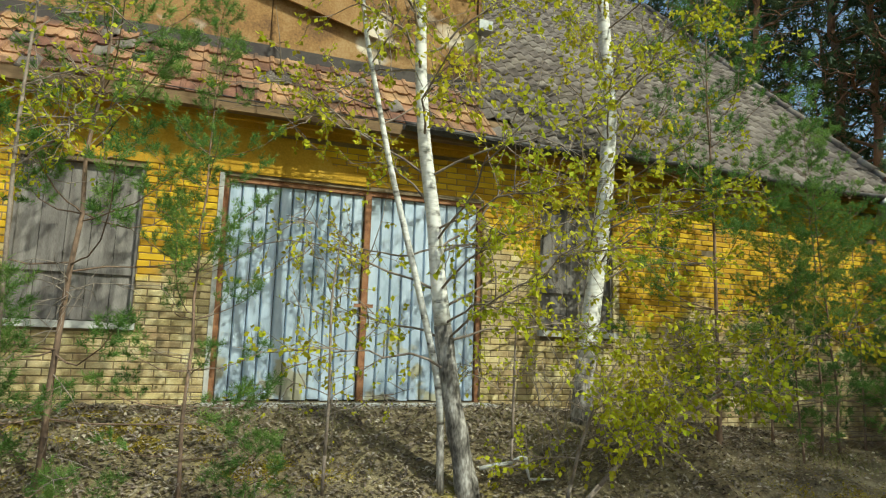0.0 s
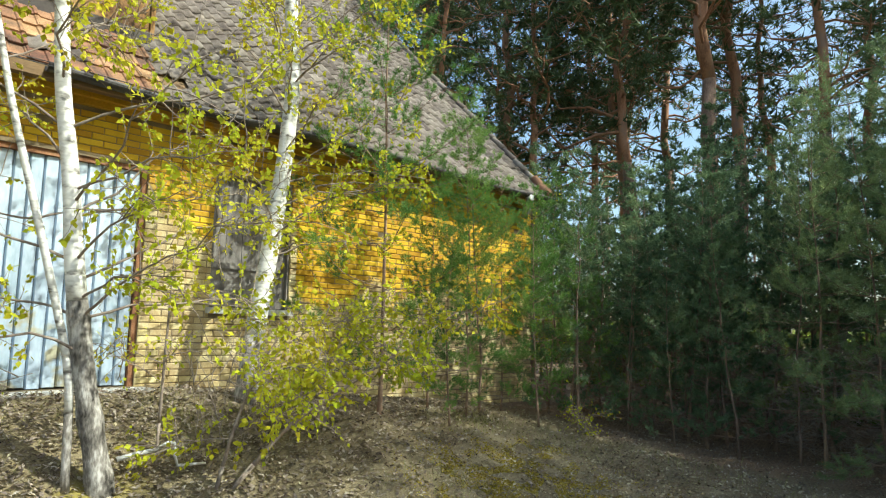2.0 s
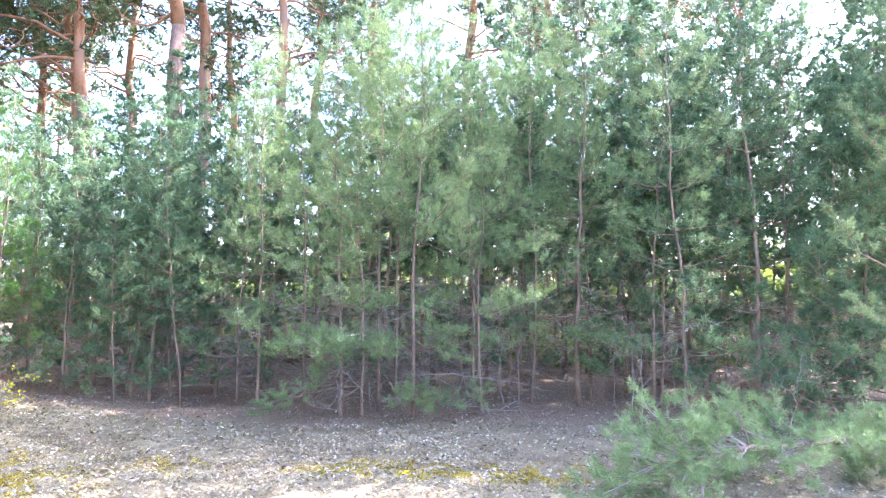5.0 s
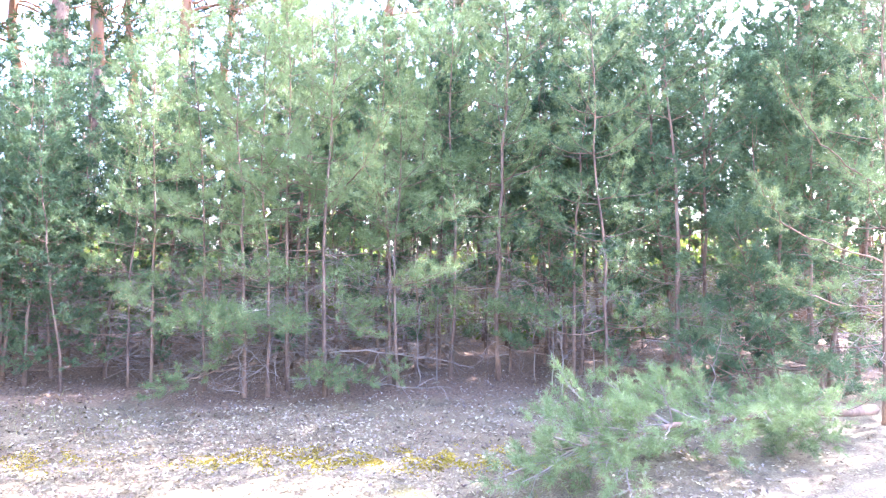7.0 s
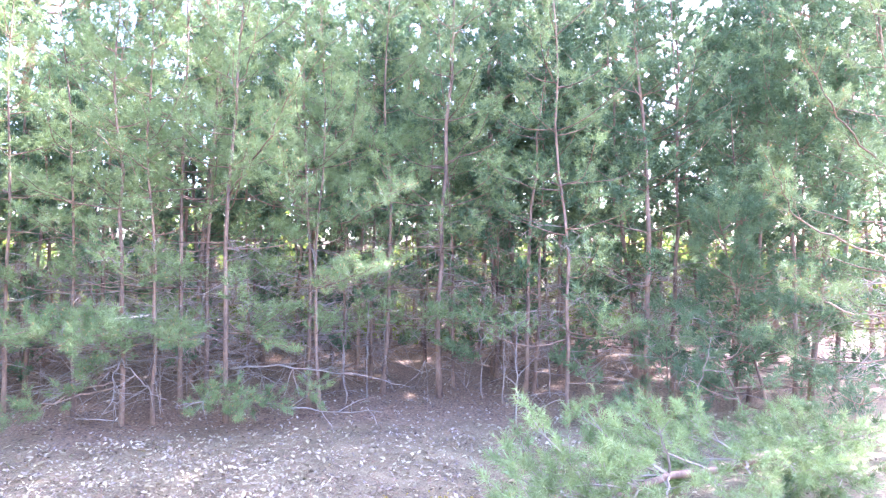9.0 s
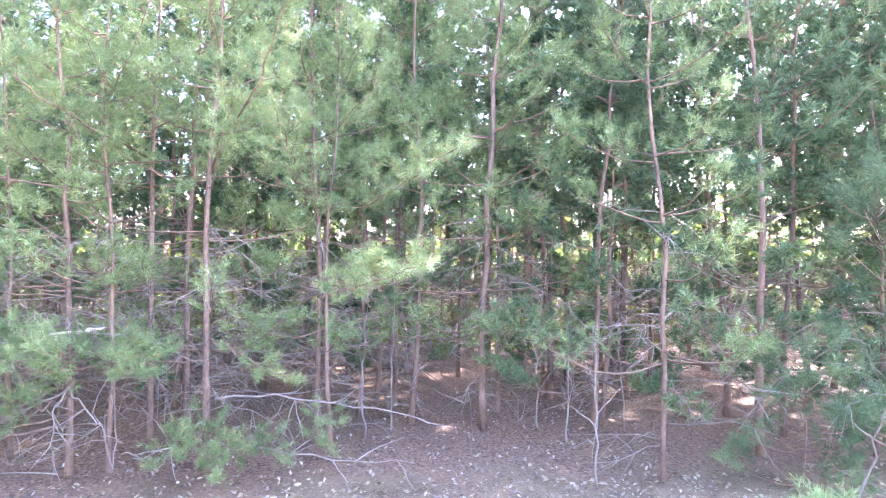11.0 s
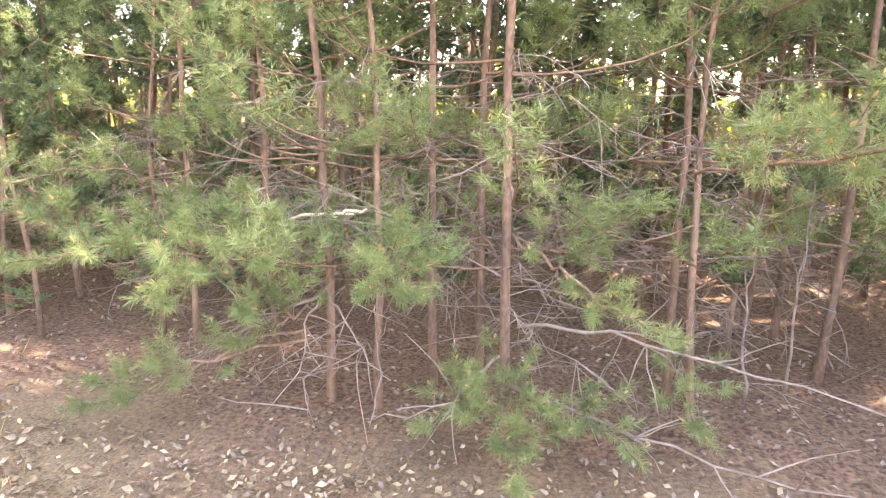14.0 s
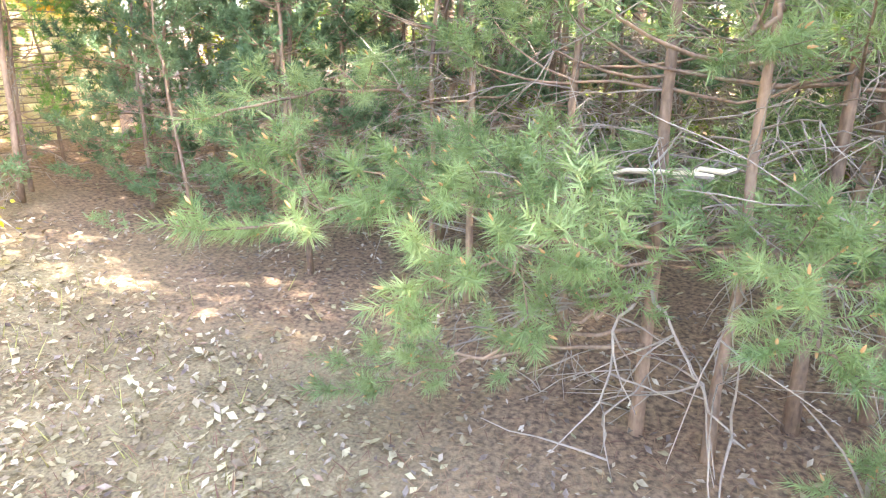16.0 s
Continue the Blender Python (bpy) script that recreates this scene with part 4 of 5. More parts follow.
def far_woods():
    """The distant edge of the wood all round, as one object."""
    rng = np.random.default_rng(44)
    tr, shoots = Build(), []
    for i in range(170):
        a = rng.random() * 6.283
        d = 36 + 26 * rng.random()
        x, y = 5 + math.cos(a) * d, math.sin(a) * d
        h = 11 + 7 * rng.random()
        tr.tube([(x, y, -0.1), (x + rng.normal() * 0.3, y, h)], [0.17, 0.04], 5, False)
        for _ in range(75):
            u = rng.random() ** 0.8
            rad = (0.4 + 2.2 * (1 - u)) * math.sqrt(rng.random())
            b = rng.random() * 6.283
            c = np.array([x + math.cos(b) * rad, y + math.sin(b) * rad, h * (0.06 + 0.94 * u)])
            shoots.append((*c, *(c + rng.normal(size=3) * 0.25 + (0, 0, 0.15)), 1.0))
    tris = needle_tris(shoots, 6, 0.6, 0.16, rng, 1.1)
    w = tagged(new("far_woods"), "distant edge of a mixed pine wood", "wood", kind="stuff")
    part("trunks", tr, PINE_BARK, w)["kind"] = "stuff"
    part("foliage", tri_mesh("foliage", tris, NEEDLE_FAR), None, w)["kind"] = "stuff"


far_woods()


def undergrowth():
    """Sunlit yellow-green bushes beyond the plantation, as one object."""
    rng = np.random.default_rng(45)
    n = 22000
    x, y = 24 + 9 * rng.random(n), -24 + 52 * rng.random(n)
    h = 1.6 + 3.0 * (0.5 + 0.5 * np.sin(x * 1.3 + np.sin(y * 0.9) * 2)) * (0.5 + 0.5 * np.sin(y * 0.7))
    p = np.stack([x, y, h * rng.random(n)], -1)
    q = leaf_quads(p, rng.normal(size=(n, 3)), 0.42, rng)
    m = 26000                                 # low shrubs between the last trunks
    x, y = 14.5 + 10 * rng.random(m), -16 + 26 * rng.random(m)
    h = 0.15 + 1.1 * np.clip(np.sin(x * 0.9 + np.sin(y * 1.1) * 1.7) * np.sin(y * 0.8 + 1), 0, 1)
    p = np.stack([x, y, ground_z(x, y) + h * rng.random(m)], -1)
    q = np.concatenate([q, leaf_quads(p, rng.normal(size=(m, 3)), 0.17, rng)])
    tagged(new("undergrowth", tri_mesh("undergrowth", q, UNDERGROWTH, 4)), "sunlit yellow-green undergrowth beyond the pines", "undergrowth", kind="stuff")


def dead_brush():
    """Dense dead twigs low between the plantation trunks, as one object."""
    rng = np.random.default_rng(46)
    n = 5200
    x, y = 10.4 + 10 * rng.random(n), -10 + 17 * rng.random(n)
    keep = ~((x < 12.2) & (y > -3.4) & (y < -1.6)) & ~((y > 5.9) & (x < 11.6))
    x, y = x[keep], y[keep]
    z = ground_z(x, y) + 0.1 + 1.3 * rng.random(len(x)) ** 1.3
    base = np.stack([x, y, z], -1)
    way = rng.normal(size=(len(x), 3)) * np.array([1, 1, 0.35])
    shoots = np.concatenate([base, base + unit(way) * 0.5, np.ones((len(x), 1))], 1)
    t1 = needle_tris(shoots, 5, 0.5, 0.012, rng, 0.5)
    tagged(new("dead_brush", tri_mesh("dead_brush", t1, TWIG)), "dense dead twigs low between the trunks", "brushwood", kind="stuff")


dead_brush()


def leaf_quads(points, ways, size, rng):
    """Small pointed leaves hanging from points."""
    p, w = np.asarray(points, float), np.asarray(ways, float)
    n = len(p)
    w = unit(w + rng.normal(size=(n, 3)) * 0.6 + np.array([0, 0, -0.45]))
    s = unit(np.cross(w, rng.normal(size=(n, 3))))
    up = np.cross(w, s)
    ln = (size * (0.65 + 0.7 * rng.random(n)))[:, None]
    a = p + w * ln * 0.25
    mid = a + w * ln * 0.42 + up * ln * 0.08
    return np.stack([a, mid + s * ln * 0.36, a + w * ln, mid - s * ln * 0.36], 1)


undergrowth()


def leafy_twigs(path, rng, twigs, pts, ways, count, length, start=0.25, per=6, droop=0.1):
    n = len(path)
    for k in range(count):
        u = start + (1 - start) * rng.random()
        i = min(int(u * (n - 1)), n - 2)
        p = path[i] + (path[i + 1] - path[i]) * (u * (n - 1) - i)
        way = unit(unit(path[i + 1] - path[i]) * 0.7 + rng.normal(size=3) * 0.75 + np.array([0, 0, -droop]))
        ln = length * (0.4 + 0.8 * rng.random())
        q = bent(p, p + way * ln, 4, rng, 0.08)
        twigs.tube(q, [0.0035, 0.003, 0.002, 0.001], 3, False)
        for _ in range(per):
            v = 0.2 + 0.8 * rng.random()
            j = min(int(v * 3), 2)
            pts.append(q[j] + (q[j + 1] - q[j]) * (v * 3 - j))
            ways.append(way + rng.normal(size=3) * 0.5)


def birch(trunk_path, radii, branches, seed, label, split=4, twig_count=16, leaf=0.054, per=9, name="birch_tree", bark=None):
    """branches: (height share, angle, length, rise)."""
    rng = np.random.default_rng(seed)
    path = np.asarray(trunk_path, float)
    base = path[0].copy()
    path = path - base
    t = thing(name, tuple(base), label, "tree", "birches before the building")
    n = len(path)
    fine = np.linspace(0, n - 1, 4 * n)
    fp = np.stack([np.interp(fine, np.arange(n), path[:, k]) for k in range(3)], -1)
    fr = np.interp(fine, np.arange(n), radii)
    fp[1:-1] = fp[1:-1] * 0.5 + fp[:-2] * 0.25 + fp[2:] * 0.25
    cut = max(2, int(len(fp) * split / 10))
    lo, hi = Build(), Build()
    lo.tube(fp[:cut + 1], fr[:cut + 1] * (1 + 0.06 * rng.normal(size=cut + 1)), 12)
    hi.tube(fp[cut:], fr[cut:], 12)
    part("trunk_base", lo, bark or BIRCH_BASE, t, "" if bark else "rough dark fissured lower bark", True)
    part("trunk", hi, bark or BIRCH_BARK, t, "" if bark else "smooth white birch bark", True)
    twigs, pts, ways = Build(), [], []
    for u, ang, ln, rise in branches:
        i = min(int(u * (len(fp) - 1)), len(fp) - 1)
        s = fp[i]
        a = radians(ang)
        q = bent(s, s + np.array([math.cos(a) * ln, math.sin(a) * ln, rise]), 9, rng, 0.06, 0.06 * ln)
        limb = Build()
        limb.tube(q, np.linspace(min(fr[i] * 0.35, 0.013), 0.0025, 9), 5, False)
        part("limb", limb, BIRCH_TWIG, t, "", True)
        leafy_twigs(q, rng, twigs, pts, ways, int(twig_count * (0.5 + ln * 0.6)), 0.38, 0.2, per)
        for _ in range(4):
            j = int(rng.integers(3, 8))
            e = q[j] + unit(q[min(j + 1, 8)] - q[j - 1] + rng.normal(size=3) * 0.5) * ln * 0.4
            q2 = bent(q[j], e, 6, rng, 0.07)
            twigs.tube(q2, np.linspace(0.006, 0.002, 6), 4, False)
            leafy_twigs(q2, rng, twigs, pts, ways, int(twig_count * 0.35), 0.3, 0.2, per)
    part("twig_work", twigs, BIRCH_TWIG, t)["kind"] = "stuff"
    part("foliage", tri_mesh("foliage", leaf_quads(pts, ways, leaf, rng), BIRCH_LEAF, 4), None, t, "fresh yellow-green spring leaves")
    return t


def fan(seed, n, u0, u1, l0, l1, r0, r1, a0=0, a1=360):
    rng = np.random.default_rng(seed)
    return [(u0 + (u1 - u0) * rng.random(), a0 + (a1 - a0) * rng.random(), l0 + (l1 - l0) * rng.random(), r0 + (r1 - r0) * rng.random()) for _ in range(n)]


birch([(2.36, 5.6, 0.25), (2.30, 5.6, 0.55), (2.18, 5.6, 1.1), (2.08, 5.6, 1.66), (1.99, 5.6, 2.3), (1.95, 5.6, 2.72), (1.82, 5.6, 3.49), (1.76, 5.6, 4.2), (1.74, 5.6, 4.89), (1.72, 5.65, 6.2), (1.8, 5.7, 8.0)],
      [0.115, 0.1, 0.088, 0.08, 0.072, 0.067, 0.06, 0.056, 0.052, 0.04, 0.012],
      fan(1, 16, 0.26, 0.62, 0.9, 2.1, 0.1, 0.9) + fan(2, 12, 0.62, 0.95, 0.9, 1.9, 0.2, 0.9), 51, "slender birch with white trunk and fresh leaves before the garage door", 3.2, 11, 0.05)
birch([(4.1, 6.6, 0.75), (4.17, 6.6, 1.46), (4.26, 6.6, 2.1), (4.36, 6.6, 2.79), (4.46, 6.6, 3.6), (4.53, 6.6, 4.54), (4.47, 6.6, 5.3), (4.42, 6.6, 6.0), (4.5, 6.6, 8.5)],
      [0.125, 0.11, 0.105, 0.1, 0.095, 0.085, 0.08, 0.072, 0.02],
      fan(3, 18, 0.32, 0.7, 0.9, 2.0, 0.1, 1.0, 180, 380) + fan(4, 12, 0.7, 0.97, 0.8, 1.8, 0.2, 0.9), 52, "tall birch with grey-white trunk beside the building", 1.6, 10, 0.052)
birch([(2.1, 5.65, 0.35), (2.06, 5.62, 1.26), (1.8, 5.6, 2.2), (1.5, 5.6, 3.25), (1.35, 5.6, 3.9), (1.21, 5.6, 4.5), (1.1, 5.6, 5.6)],
      [0.035, 0.032, 0.03, 0.027, 0.024, 0.02, 0.006], fan(5, 9, 0.35, 0.95, 0.5, 1.3, 0.1, 0.6), 53, "thin leaning white birch stem", 1.2, 6, 0.046)
birch([(1.05, 5.6, 0.4), (1.07, 5.6, 1.2), (1.04, 5.6, 2.0), (1.1, 5.6, 2.6)], [0.015, 0.013, 0.01, 0.004],
      fan(6, 9, 0.3, 0.98, 0.3, 0.8, 0.0, 0.3), 54, "thin leafy birch sapling", 1, 4, 0.036, 6, name="birch_sapling", bark=BIRCH_TWIG)
birch([(2.76, 5.6, 0.5), (2.78, 5.6, 1.4), (2.8, 5.6, 2.3)], [0.014, 0.012, 0.004], fan(7, 7, 0.35, 0.98, 0.3, 0.8, 0.0, 0.3), 55, "thin leafy birch sapling", 1, 5, 0.042, 6, name="birch_sapling", bark=BIRCH_TWIG)
birch([(3.3, 5.35, 0.22), (3.75, 5.2, 0.75), (4.4, 5.05, 1.15), (5.0, 5.0, 1.45), (5.75, 5.0, 1.85)], [0.022, 0.02, 0.016, 0.012, 0.004],
      fan(8, 11, 0.35, 0.98, 0.4, 0.9, 0.0, 0.45), 56, "low birch bush with bright yellow leaves reaching over the clearing", 0.5, 16, 0.052, 8, "birch_bush", BIRCH_TWIG)
birch([(3.2, 5.4, 0.22), (3.3, 5.3, 0.8), (3.45, 5.2, 1.3), (3.7, 5.15, 1.7)], [0.018, 0.015, 0.011, 0.004],
      fan(9, 8, 0.3, 0.98, 0.4, 0.9, -0.1, 0.4), 57, "low birch bush with yellow leaves", 0.5, 13, 0.05, 8, "birch_bush", BIRCH_TWIG)
birch([(8.0, 4.9, 0.1), (8.02, 4.88, 0.35), (8.0, 4.9, 0.6)], [0.007, 0.006, 0.003], fan(10, 5, 0.3, 0.95, 0.12, 0.25, 0.05, 0.2), 58, "tiny leafy birch sapling", 0.5, 8, 0.035, 5, "birch_sapling", BIRCH_TWIG)

birch([(-1.1, 4.7, 0.3), (-1.12, 4.65, 1.6), (-1.15, 4.6, 2.9), (-1.1, 4.55, 4.2)], [0.02, 0.016, 0.012, 0.004],
      fan(12, 10, 0.62, 0.98, 0.3, 0.8, 0.0, 0.5), 59, "thin sapling with unfolding yellow-green leaves", 0.5, 10, 0.036, 6, "leafy_sapling", BIRCH_TWIG)
birch([(11.5, 8.6, 0.3), (11.55, 8.6, 2.0), (11.6, 8.7, 3.6), (11.5, 8.7, 5.2)], [0.035, 0.03, 0.02, 0.006],
      fan(13, 12, 0.2, 0.98, 0.5, 1.3, 0.1, 0.6), 60, "birch with fresh leaves behind the building corner", 0.5, 12, 0.06, 8)

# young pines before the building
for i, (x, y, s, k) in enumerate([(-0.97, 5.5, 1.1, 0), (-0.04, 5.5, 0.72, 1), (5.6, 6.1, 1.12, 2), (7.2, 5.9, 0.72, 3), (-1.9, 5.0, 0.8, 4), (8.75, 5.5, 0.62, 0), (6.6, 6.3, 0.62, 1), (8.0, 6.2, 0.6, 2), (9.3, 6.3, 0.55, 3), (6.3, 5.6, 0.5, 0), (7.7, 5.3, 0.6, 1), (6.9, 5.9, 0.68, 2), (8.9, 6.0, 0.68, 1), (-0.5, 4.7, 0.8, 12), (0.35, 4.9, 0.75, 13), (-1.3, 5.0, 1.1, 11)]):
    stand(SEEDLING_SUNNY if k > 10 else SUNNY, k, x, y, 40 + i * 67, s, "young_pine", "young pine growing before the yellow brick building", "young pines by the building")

# ---- near pines at the end of the walk ----
for i, (x, y, s) in enumerate([(9.2, 0.92, 1.0), (9.6, 0.74, 1.05), (9.2, 0.25, 1.0), (9.22, 1.2, 0.85), (8.45, -3.0, 1.05)]):
    stand(NEAR, i, x, y, 130 + i * 91, s, "young_pine", "young pine with reddish bark and dead lower branches", "young pines at the plantation edge")


def bough(pts, seed, label, parent_name="pine_bough", side=22, length=0.17, needles=60, needle=0.056, width=0.0028, start=0.25, radius=0.009):
    """One long needled bough with buds, for the branches that reach over the clearing."""
    rng = np.random.default_rng(seed)
    pts = np.asarray(pts, float)
    base = pts[0]
    t = thing(parent_name, tuple(base), label, "branch", "pine boughs over the clearing")
    pts = pts - base
    n = 16
    u = np.linspace(0, len(pts) - 1, n)
    path = np.stack([np.interp(u, np.arange(len(pts)), pts[:, k]) for k in range(3)], -1)
    path[1:-1] += rng.normal(size=(n - 2, 3)) * 0.012
    wood, shoots, buds = Build(), [], Build()
    wood.tube(path, np.linspace(radius, 0.0035, n), 6)
    steps = max(2, side // 5)
    spray(path, rng, shoots, wood, [start + (0.95 - start) * k / steps for k in range(steps)], length, 4, 0.0032)
    for k in range(9, n - 1):                 # needles on the youngest part of the axis
        shoots.append((*path[k], *path[k + 1], 0.9))
    for s in shoots[::2]:
        tip, ax = np.array(s[3:6]), unit(np.array(s[3:6]) - np.array(s[0:3]))
        buds.tube([tip, tip + ax * 0.012, tip + ax * 0.022], [0.004, 0.0035, 0.001], 5)
    part("wood", wood, YOUNG_BARK, t, "", True)
    part("foliage", tri_mesh("foliage", needle_tris(shoots, needles, needle, width, rng, 1.1), NEEDLE_NEAR), None, t)
    part("bud_work", buds, BUD, t, "pale orange buds")["kind"] = "stuff"
    return t


bough([(9.2, 1.2, 0.95), (8.7, 1.35, 1.0), (8.3, 1.5, 1.02), (7.83, 1.7, 1.01)], 1, "long silvery-green pine bough reaching over the path", side=30, needles=75)
bough([(9.0, 1.2, 0.9), (8.6, 1.2, 0.92), (8.3, 1.2, 0.92), (8.05, 1.28, 0.9)], 2, "silvery-green pine bough over the path", side=20, needles=75)
bough([(9.2, 0.92, 0.85), (8.9, 0.75, 0.88), (8.6, 0.62, 0.87), (8.35, 0.5, 0.85)], 3, "green pine bough at chest height", side=22, needles=70)
bough([(9.2, 0.9, 1.5), (8.95, 0.95, 1.42), (8.75, 0.8, 1.4)], 4, "green pine bough among the trunks", side=12)
bough([(9.75, -0.57, 1.2), (9.16, -0.54, 1.27), (8.4, -0.68, 1.36), (7.6, -0.86, 1.46), (6.95, -1.0, 1.55)], 5, "long pale-green pine bough lit by the sun", side=26, start=0.4)
bough([(10.3, -0.9, 1.85), (9.55, -0.88, 1.95), (8.4, -1.05, 2.04), (7.3, -1.24, 2.14)], 16, "pine bough at head height with bright needles", side=26, start=0.35)
bough([(9.2, 0.25, 2.2), (8.6, 0.0, 2.4), (7.9, -0.25, 2.65), (7.1, -0.48, 2.98)], 6, "upper pine bough with bright needles", side=28, start=0.35)
bough([(9.22, 1.2, 0.42), (8.95, 1.55, 0.38), (8.75, 1.85, 0.22), (8.5, 2.1, 0.15)], 7, "low drooping pine bough near the ground", side=12, start=0.55)
bough([(9.2, 0.25, 0.3), (8.8, 0.2, 0.24), (8.5, 0.1, 0.25), (8.2, 0.05, 0.24)], 8, "low pine bough by the ground", side=14, start=0.35)
bough([(9.75, -0.55, 2.0), (9.0, -0.4, 2.1), (8.3, -0.35, 2.25), (7.8, -0.3, 2.4)], 9, "pine bough with bright needles", side=20)
bough([(9.6, 0.74, 2.3), (9.0, 0.9, 2.4), (8.4, 1.1, 2.5), (7.9, 1.3, 2.7)], 10, "upper pine bough with bright needles", side=22)
bough([(9.85, 2.75, 1.2), (9.2, 2.4, 1.2), (8.6, 2.2, 1.25), (8.1, 2.1, 1.2)], 11, "pine bough at the plantation edge", side=18)
bough([(9.2, 0.25, 0.95), (8.8, 0.0, 0.9), (8.5, -0.2, 0.85), (8.3, -0.4, 0.8)], 12, "pine bough at the plantation edge", side=14)

bough([(9.22, 1.20, 0.35), (8.88, 1.64, 0.30), (8.54, 2.08, 0.25)], 60, "low green pine bough above the forest floor", side=14, start=0.4)
bough([(9.20, 0.25, 0.30), (8.89, 0.37, 0.26), (8.58, 0.48, 0.22)], 61, "low green pine bough above the forest floor", side=14, start=0.4)
bough([(9.20, 0.25, 0.35), (8.83, 0.20, 0.30), (8.46, 0.16, 0.25)], 62, "low green pine bough above the forest floor", side=14, start=0.4)
bough([(9.75, -0.55, 0.30), (9.29, -0.57, 0.28), (8.82, -0.59, 0.25)], 63, "low green pine bough above the forest floor", side=14, start=0.4)
bough([(9.20, 0.25, 0.25), (8.93, -0.04, 0.22), (8.65, -0.33, 0.20)], 64, "low green pine bough above the forest floor", side=14, start=0.4)
bough([(9.22, 1.20, 0.55), (9.03, 1.34, 0.48), (8.84, 1.48, 0.40)], 65, "low green pine bough above the forest floor", side=14, start=0.4)


def dead_branch(pts, seed, label, radius=0.011, forks=9, tip_wood=False):
    rng = np.random.default_rng(seed)
    pts = np.asarray(pts, float)
    base = pts[0]
    t = thing("dead_branch", tuple(base), label, "branch", "dead branches between the trunks")
    p = pts - base
    u = np.linspace(0, len(p) - 1, 12)
    path = np.stack([np.interp(u, np.arange(len(p)), p[:, k]) for k in range(3)], -1)
    path[1:-1] += rng.normal(size=(10, 3)) * 0.012
    b = Build()
    b.tube(path, np.linspace(radius * 0.75, 0.0025, 12), 6)
    for _ in range(forks):
        i = int(rng.integers(3, 11))
        e = path[i] + unit(path[i + 1 if i < 11 else i] - path[i - 1] + rng.normal(size=3) * 0.3) * (0.15 + 0.3 * rng.random())
        c = Build()
        c.tube(bent(path[i], e, 5, rng, 0.08), np.linspace(0.005, 0.0015, 5), 4, False)
        part("twig", c, TWIG, t, "", True)
    part("wood", b, TWIG, t, "", True)
    if tip_wood:
        c = Build()
        c.tube(path[0:6] + np.array((-0.004, 0, 0.006)), [0.004, 0.009, 0.008, 0.0095, 0.007, 0.003], 6)
        part("torn_end", c, TORN, t, "pale torn wood", True)


dead_branch([(9.1, 1.0, 1.02), (9.1, 1.25, 1.0), (9.05, 1.55, 0.95), (9.0, 1.8, 0.95)], 1, "broken branch with pale torn wood", 0.012, 5, True)
dead_branch([(9.15, 0.95, 1.04), (9.1, 1.15, 0.99), (9.05, 1.4, 0.95)], 2, "broken branch with pale torn wood", 0.01, 4, True)
dead_branch([(9.2, 0.2, 0.5), (9.1, -0.2, 0.55), (8.9, -0.7, 0.5), (8.7, -1.3, 0.42)], 3, "grey dead branch across the trunks", 0.014)
dead_branch([(9.2, 0.25, 0.35), (9.0, 0.45, 0.25), (8.7, 0.4, 0.3), (8.55, 0.6, 0.28)], 4, "grey dead branch near the ground", 0.012)
dead_branch([(9.2, 1.2, 0.6), (9.1, 1.5, 0.45), (9.0, 1.75, 0.3), (8.8, 2.0, 0.22)], 5, "grey drooping dead branch", 0.012)
dead_branch([(9.2, 1.2, 0.62), (9.05, 1.0, 0.45), (8.95, 0.85, 0.32), (8.9, 0.75, 0.28)], 6, "grey drooping dead branch", 0.009)
dead_branch([(9.2, 1.2, 0.62), (9.0, 1.22, 0.5), (8.85, 1.2, 0.3), (8.8, 1.1, 0.05)], 7, "grey drooping dead branch reaching the ground", 0.009)
dead_branch([(9.2, 0.25, 0.2), (8.9, -0.2, 0.2), (8.7, -0.7, 0.15), (8.5, -1.2, 0.18)], 8, "grey dead branch near the ground", 0.012)
dead_branch([(7.5, -3.7, 0.0), (7.35, -3.72, 0.6), (7.24, -3.73, 0.98)], 9, "thin leaning dead stem", 0.012, 2)
for k, (x, y, dx, dy, h) in enumerate([(8.4, -2.47, 0.05, 0.0, 1.1), (9.77, -2.51, 0.0, 0.05, 1.4), (9.8, -0.95, 0.05, 0.02, 1.3), (10.0, -1.2, -0.05, 0, 1.5), (9.45, -2.65, 0, 0, 1.2), (9.7, -3.3, 0.1, 0, 1.3)]):
    dead_branch([(x, y, -0.02), (x + dx, y + dy, h * 0.5), (x + dx * 2, y - dy, h)], 20 + k, "thin bare dead sapling", 0.012, 6)

rng_bare = np.random.default_rng(33)
for k in range(14):                           # bare shrub stems between the birches
    x, y = 2.6 + 2.2 * rng_bare.random(), 5.75 + 0.7 * rng_bare.random()
    z, h, a = gz(x, y), 0.5 + 0.6 * rng_bare.random(), rng_bare.normal(size=2) * 0.35
    dead_branch([(x, y, z - 0.03), (x + a[0] * 0.4, y + a[1] * 0.4, z + h * 0.55), (x + a[0], y + a[1], z + h)], 40 + k, "thin bare grey shrub stem", 0.006, 6)


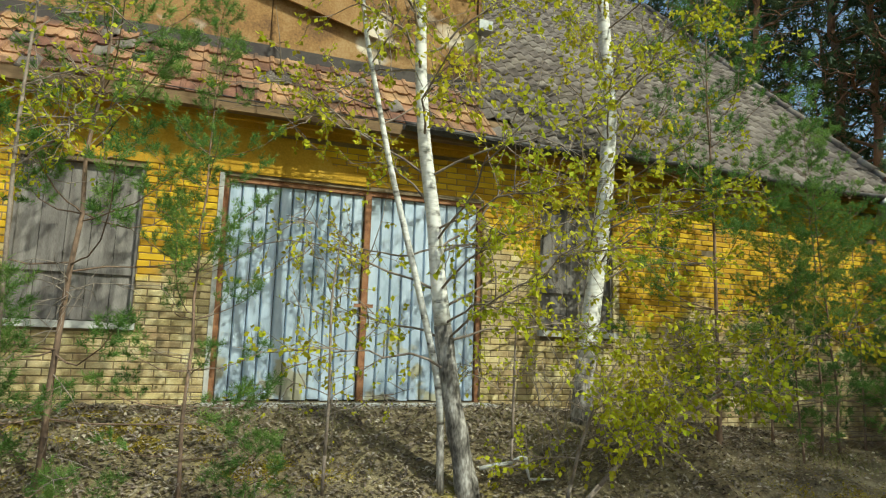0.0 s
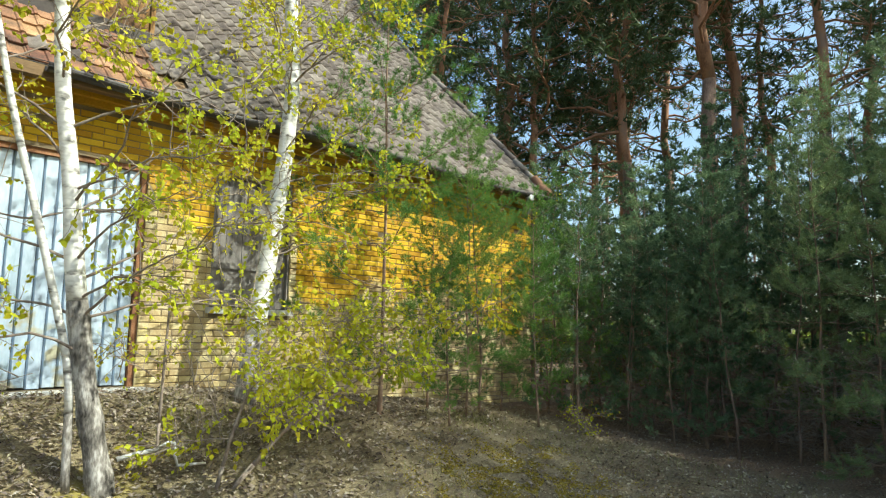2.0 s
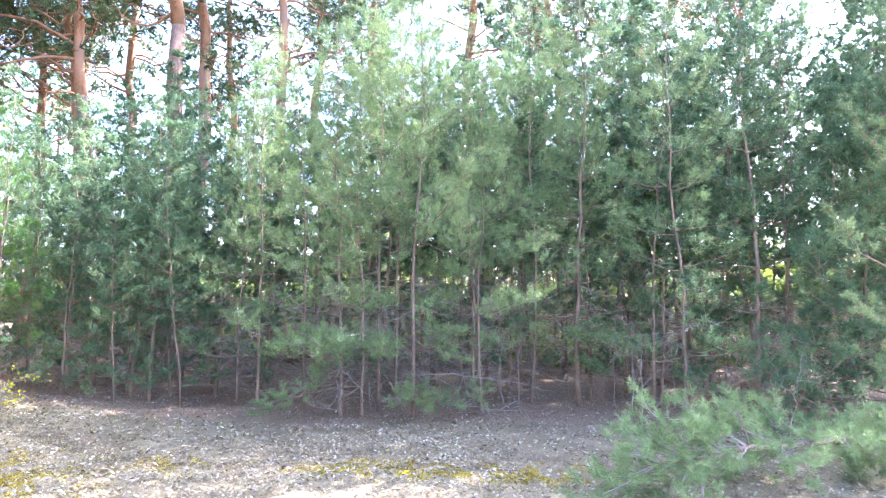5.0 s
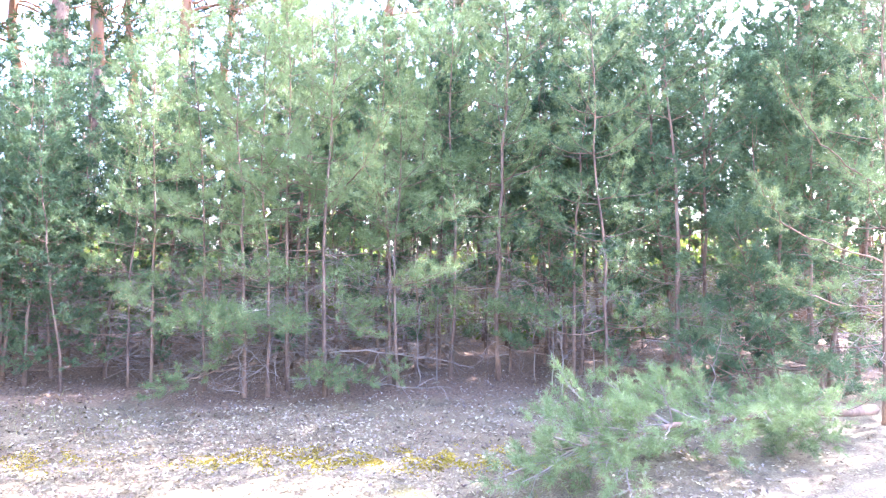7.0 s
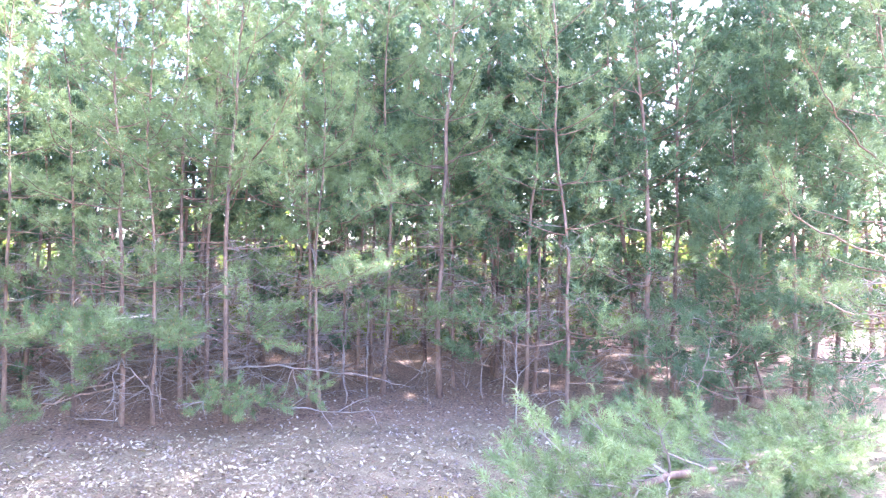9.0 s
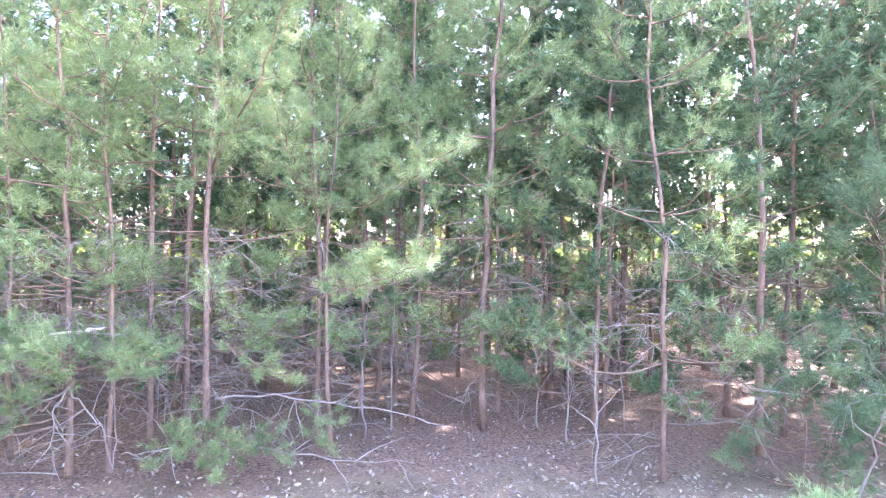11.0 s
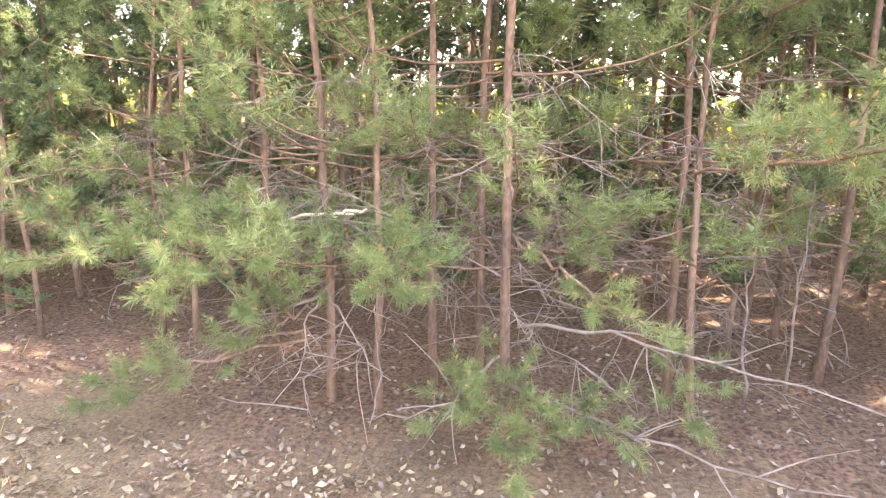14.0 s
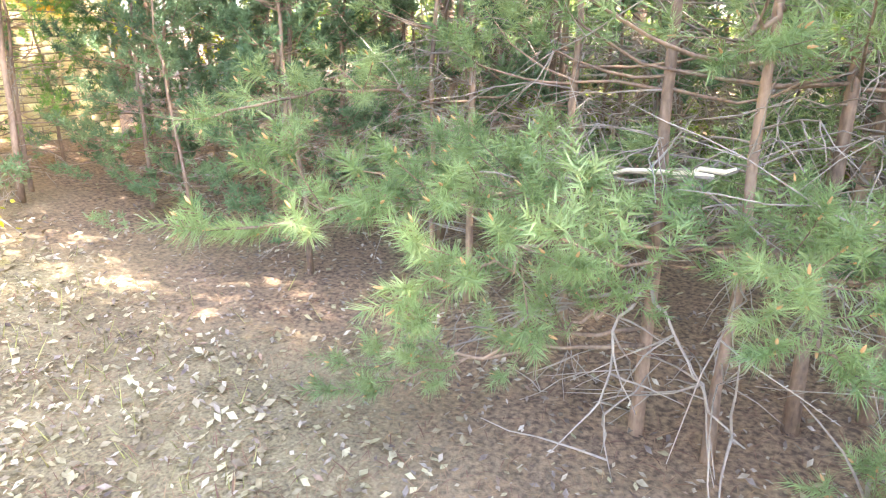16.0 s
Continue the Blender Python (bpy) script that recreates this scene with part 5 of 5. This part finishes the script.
def fallen_pine():
    """A young pine lying in the clearing."""
    rng = np.random.default_rng(70)
    t = thing("fallen_pine", (6.7, -4.9, 0.2), "fallen young pine with green needles lying in the clearing", "tree")
    base = np.array((6.7, -4.9, 0.2))
    path = bent((0, 0, 0.05), np.array((5.6, -1.75, 0.32)) - base, 12, rng, 0.02, 0.05)
    trunk, shoots, limbs = Build(), [], Build()
    trunk.tube(path, np.linspace(0.05, 0.012, 12), 8)
    for k in range(66):
        i = int(rng.integers(2, 12))
        w = unit(rng.normal(size=3) * np.array([1, 0.6, 0.45]) + np.array([-0.25, 0.75, 0.02]))
        ln = 0.3 + 0.45 * rng.random()
        e = path[i] + w * ln
        e[2] = max(e[2], -0.13)
        q = bent(path[i], e, 6, rng, 0.06)
        limbs.tube(q, np.linspace(0.009, 0.003, 6), 4, False)
        spray(q, rng, shoots, limbs, (0.45, 0.75), 0.17, 3, 0.003)
    part("trunk", trunk, YOUNG_BARK, t, "", True)
    part("branchwork", limbs, TWIG, t)
    part("foliage", tri_mesh("foliage", needle_tris(shoots, 34, 0.06, 0.004, rng, 1.05), NEEDLE_NEAR), None, t)


fallen_pine()


# small pine close to the path on the sunny side
stand(NEAR, 1, 7.05, -5.3, 20, 0.95, "young_pine", "sunlit young pine with long drooping boughs", "young pines at the plantation edge")
bough([(7.05, -5.3, 1.6), (6.6, -4.0, 1.9), (6.3, -3.5, 2.3)], 13, "sunlit pine bough over the clearing", side=18)
bough([(7.05, -5.3, 1.1), (6.5, -4.1, 1.3), (6.2, -3.6, 1.55)], 14, "sunlit pine bough over the clearing", side=18)
bough([(7.05, -5.3, 2.3), (6.5, -4.2, 2.7), (6.3, -3.7, 3.2)], 15, "sunlit pine bough over the clearing", side=18)

for i, (x, y, s) in enumerate([(7.5, -4.4, 1.2), (8.1, -3.85, 1.0), (8.2, -5.1, 1.4), (6.6, -4.3, 0.9)]):
    stand(SEEDLING, i, x, y, i * 71, s, "pine_seedling", "knee-high pine seedling at the clearing edge", "pine seedlings")


def small_things():
    r = thing("bent_root", (2.45, 5.6, 0.55), "pale bent root at the foot of the birch", "root")
    b = Build()
    b.tube([(0, 0, 0.02), (0.15, -0.02, 0.05), (0.3, 0, 0.06), (0.42, 0, 0.11), (0.46, 0, 0.1), (0.47, 0, 0.0), (0.5, 0, -0.09), (0.75, 0, -0.1)], [0.02, 0.018, 0.017, 0.017, 0.016, 0.016, 0.014, 0.01], 8)
    part("wood", b, CONCRETE, r, "", True)
    for x, y in ((6.35, 0.18), (6.3, 0.2)):
        f = thing("dandelion", (x, y, gz(x, y)), "small yellow dandelion in the moss", "flower", "dandelions")
        s, p = Build(), Build()
        s.tube([(0, 0, -0.01), (0.004, 0, 0.03)], [0.002, 0.002], 5)
        for k in range(14):
            a = k * 2.4
            p.add([(0.004, 0, 0.03), (math.cos(a) * 0.02 - math.sin(a) * 0.005, math.sin(a) * 0.02 + math.cos(a) * 0.005, 0.036), (math.cos(a) * 0.024, math.sin(a) * 0.024, 0.034),
                   (math.cos(a) * 0.02 + math.sin(a) * 0.005, math.sin(a) * 0.02 - math.cos(a) * 0.005, 0.036)], [(0, 1, 2, 3)])
        part("stem", s, GRASS, f)
        part("petals", p, YELLOW, f)


small_things()

# ---- bricks and tiles ----
build_tiles()


def build_bricks():
    BL, BH, J = 0.24, 0.065, 0.0093
    rng = np.random.default_rng(9)
    meshes = {}

    def brick_mesh(w):
        if w not in meshes:
            b = Build()
            c = 0.006
            f = [(-w / 2 + c, 0, c), (w / 2 - c, 0, c), (w / 2 - c, 0, BH - c), (-w / 2 + c, 0, BH - c)]
            m = [(-w / 2, c, 0), (w / 2, c, 0), (w / 2, c, BH), (-w / 2, c, BH)]
            k = [(-w / 2, 0.06, 0), (w / 2, 0.06, 0), (w / 2, 0.06, BH), (-w / 2, 0.06, BH)]
            b.add(f + m + k, [(0, 1, 2, 3)] + [(i, i + 4, (i + 1) % 4 + 4, (i + 1) % 4) for i in range(4)] + [(i + 4, i + 8, (i + 1) % 4 + 8, (i + 1) % 4 + 4) for i in range(4)])
            meshes[w] = (b.mesh("brick", BRICK, False), np.concatenate(b.v), list(b.f))
        return meshes[w]

    rest = Build()
    single = 0
    course = BH + J
    for r in range(int((3.96 - BASE) / course)):
        z = BASE + r * course
        x = XL + (0 if r % 2 else -BL / 2)
        while x < XR - 0.02:
            a, b = max(x, XL), min(x + BL, XR)
            x += BL + J
            spans = [(a, b)]
            for x0, x1, z0, z1 in OPENINGS:
                if z + BH > z0 + 0.005 - (0.075 if x0 != 0.14 else 0) and z < z1:
                    lo, hi = (x0 - 0.05, x1) if x0 == 0.14 else (x0, x1)
                    spans = [s for a1, b1 in spans for s in ((a1, min(b1, lo)), (max(a1, hi), b1))]
            for a1, b1 in spans:
                w = round(b1 - a1, 2)
                if w < 0.05 or (z > 3.44 and b1 < 1.2):
                    continue
                me, v, f = brick_mesh(w)
                at = ((a1 + b1) / 2 + rng.normal() * 0.001, WY + 0.002 + rng.normal() * 0.0035, z)
                near = (-1.9 < a1 < 0.1 and z > 0.8) or (3.2 <= a1 < 3.95 and z > 0.9)
                if near and single < 300:
                    ob = new("brick", me)
                    ob.parent = wall_front
                    ob.location = at
                    single += 1
                else:
                    rest.add(v + np.array(at), f)
    part("bricks", rest, BRICK_REST, wall_front, "peeling ochre painted bricks")["kind"] = "stuff"


build_bricks()
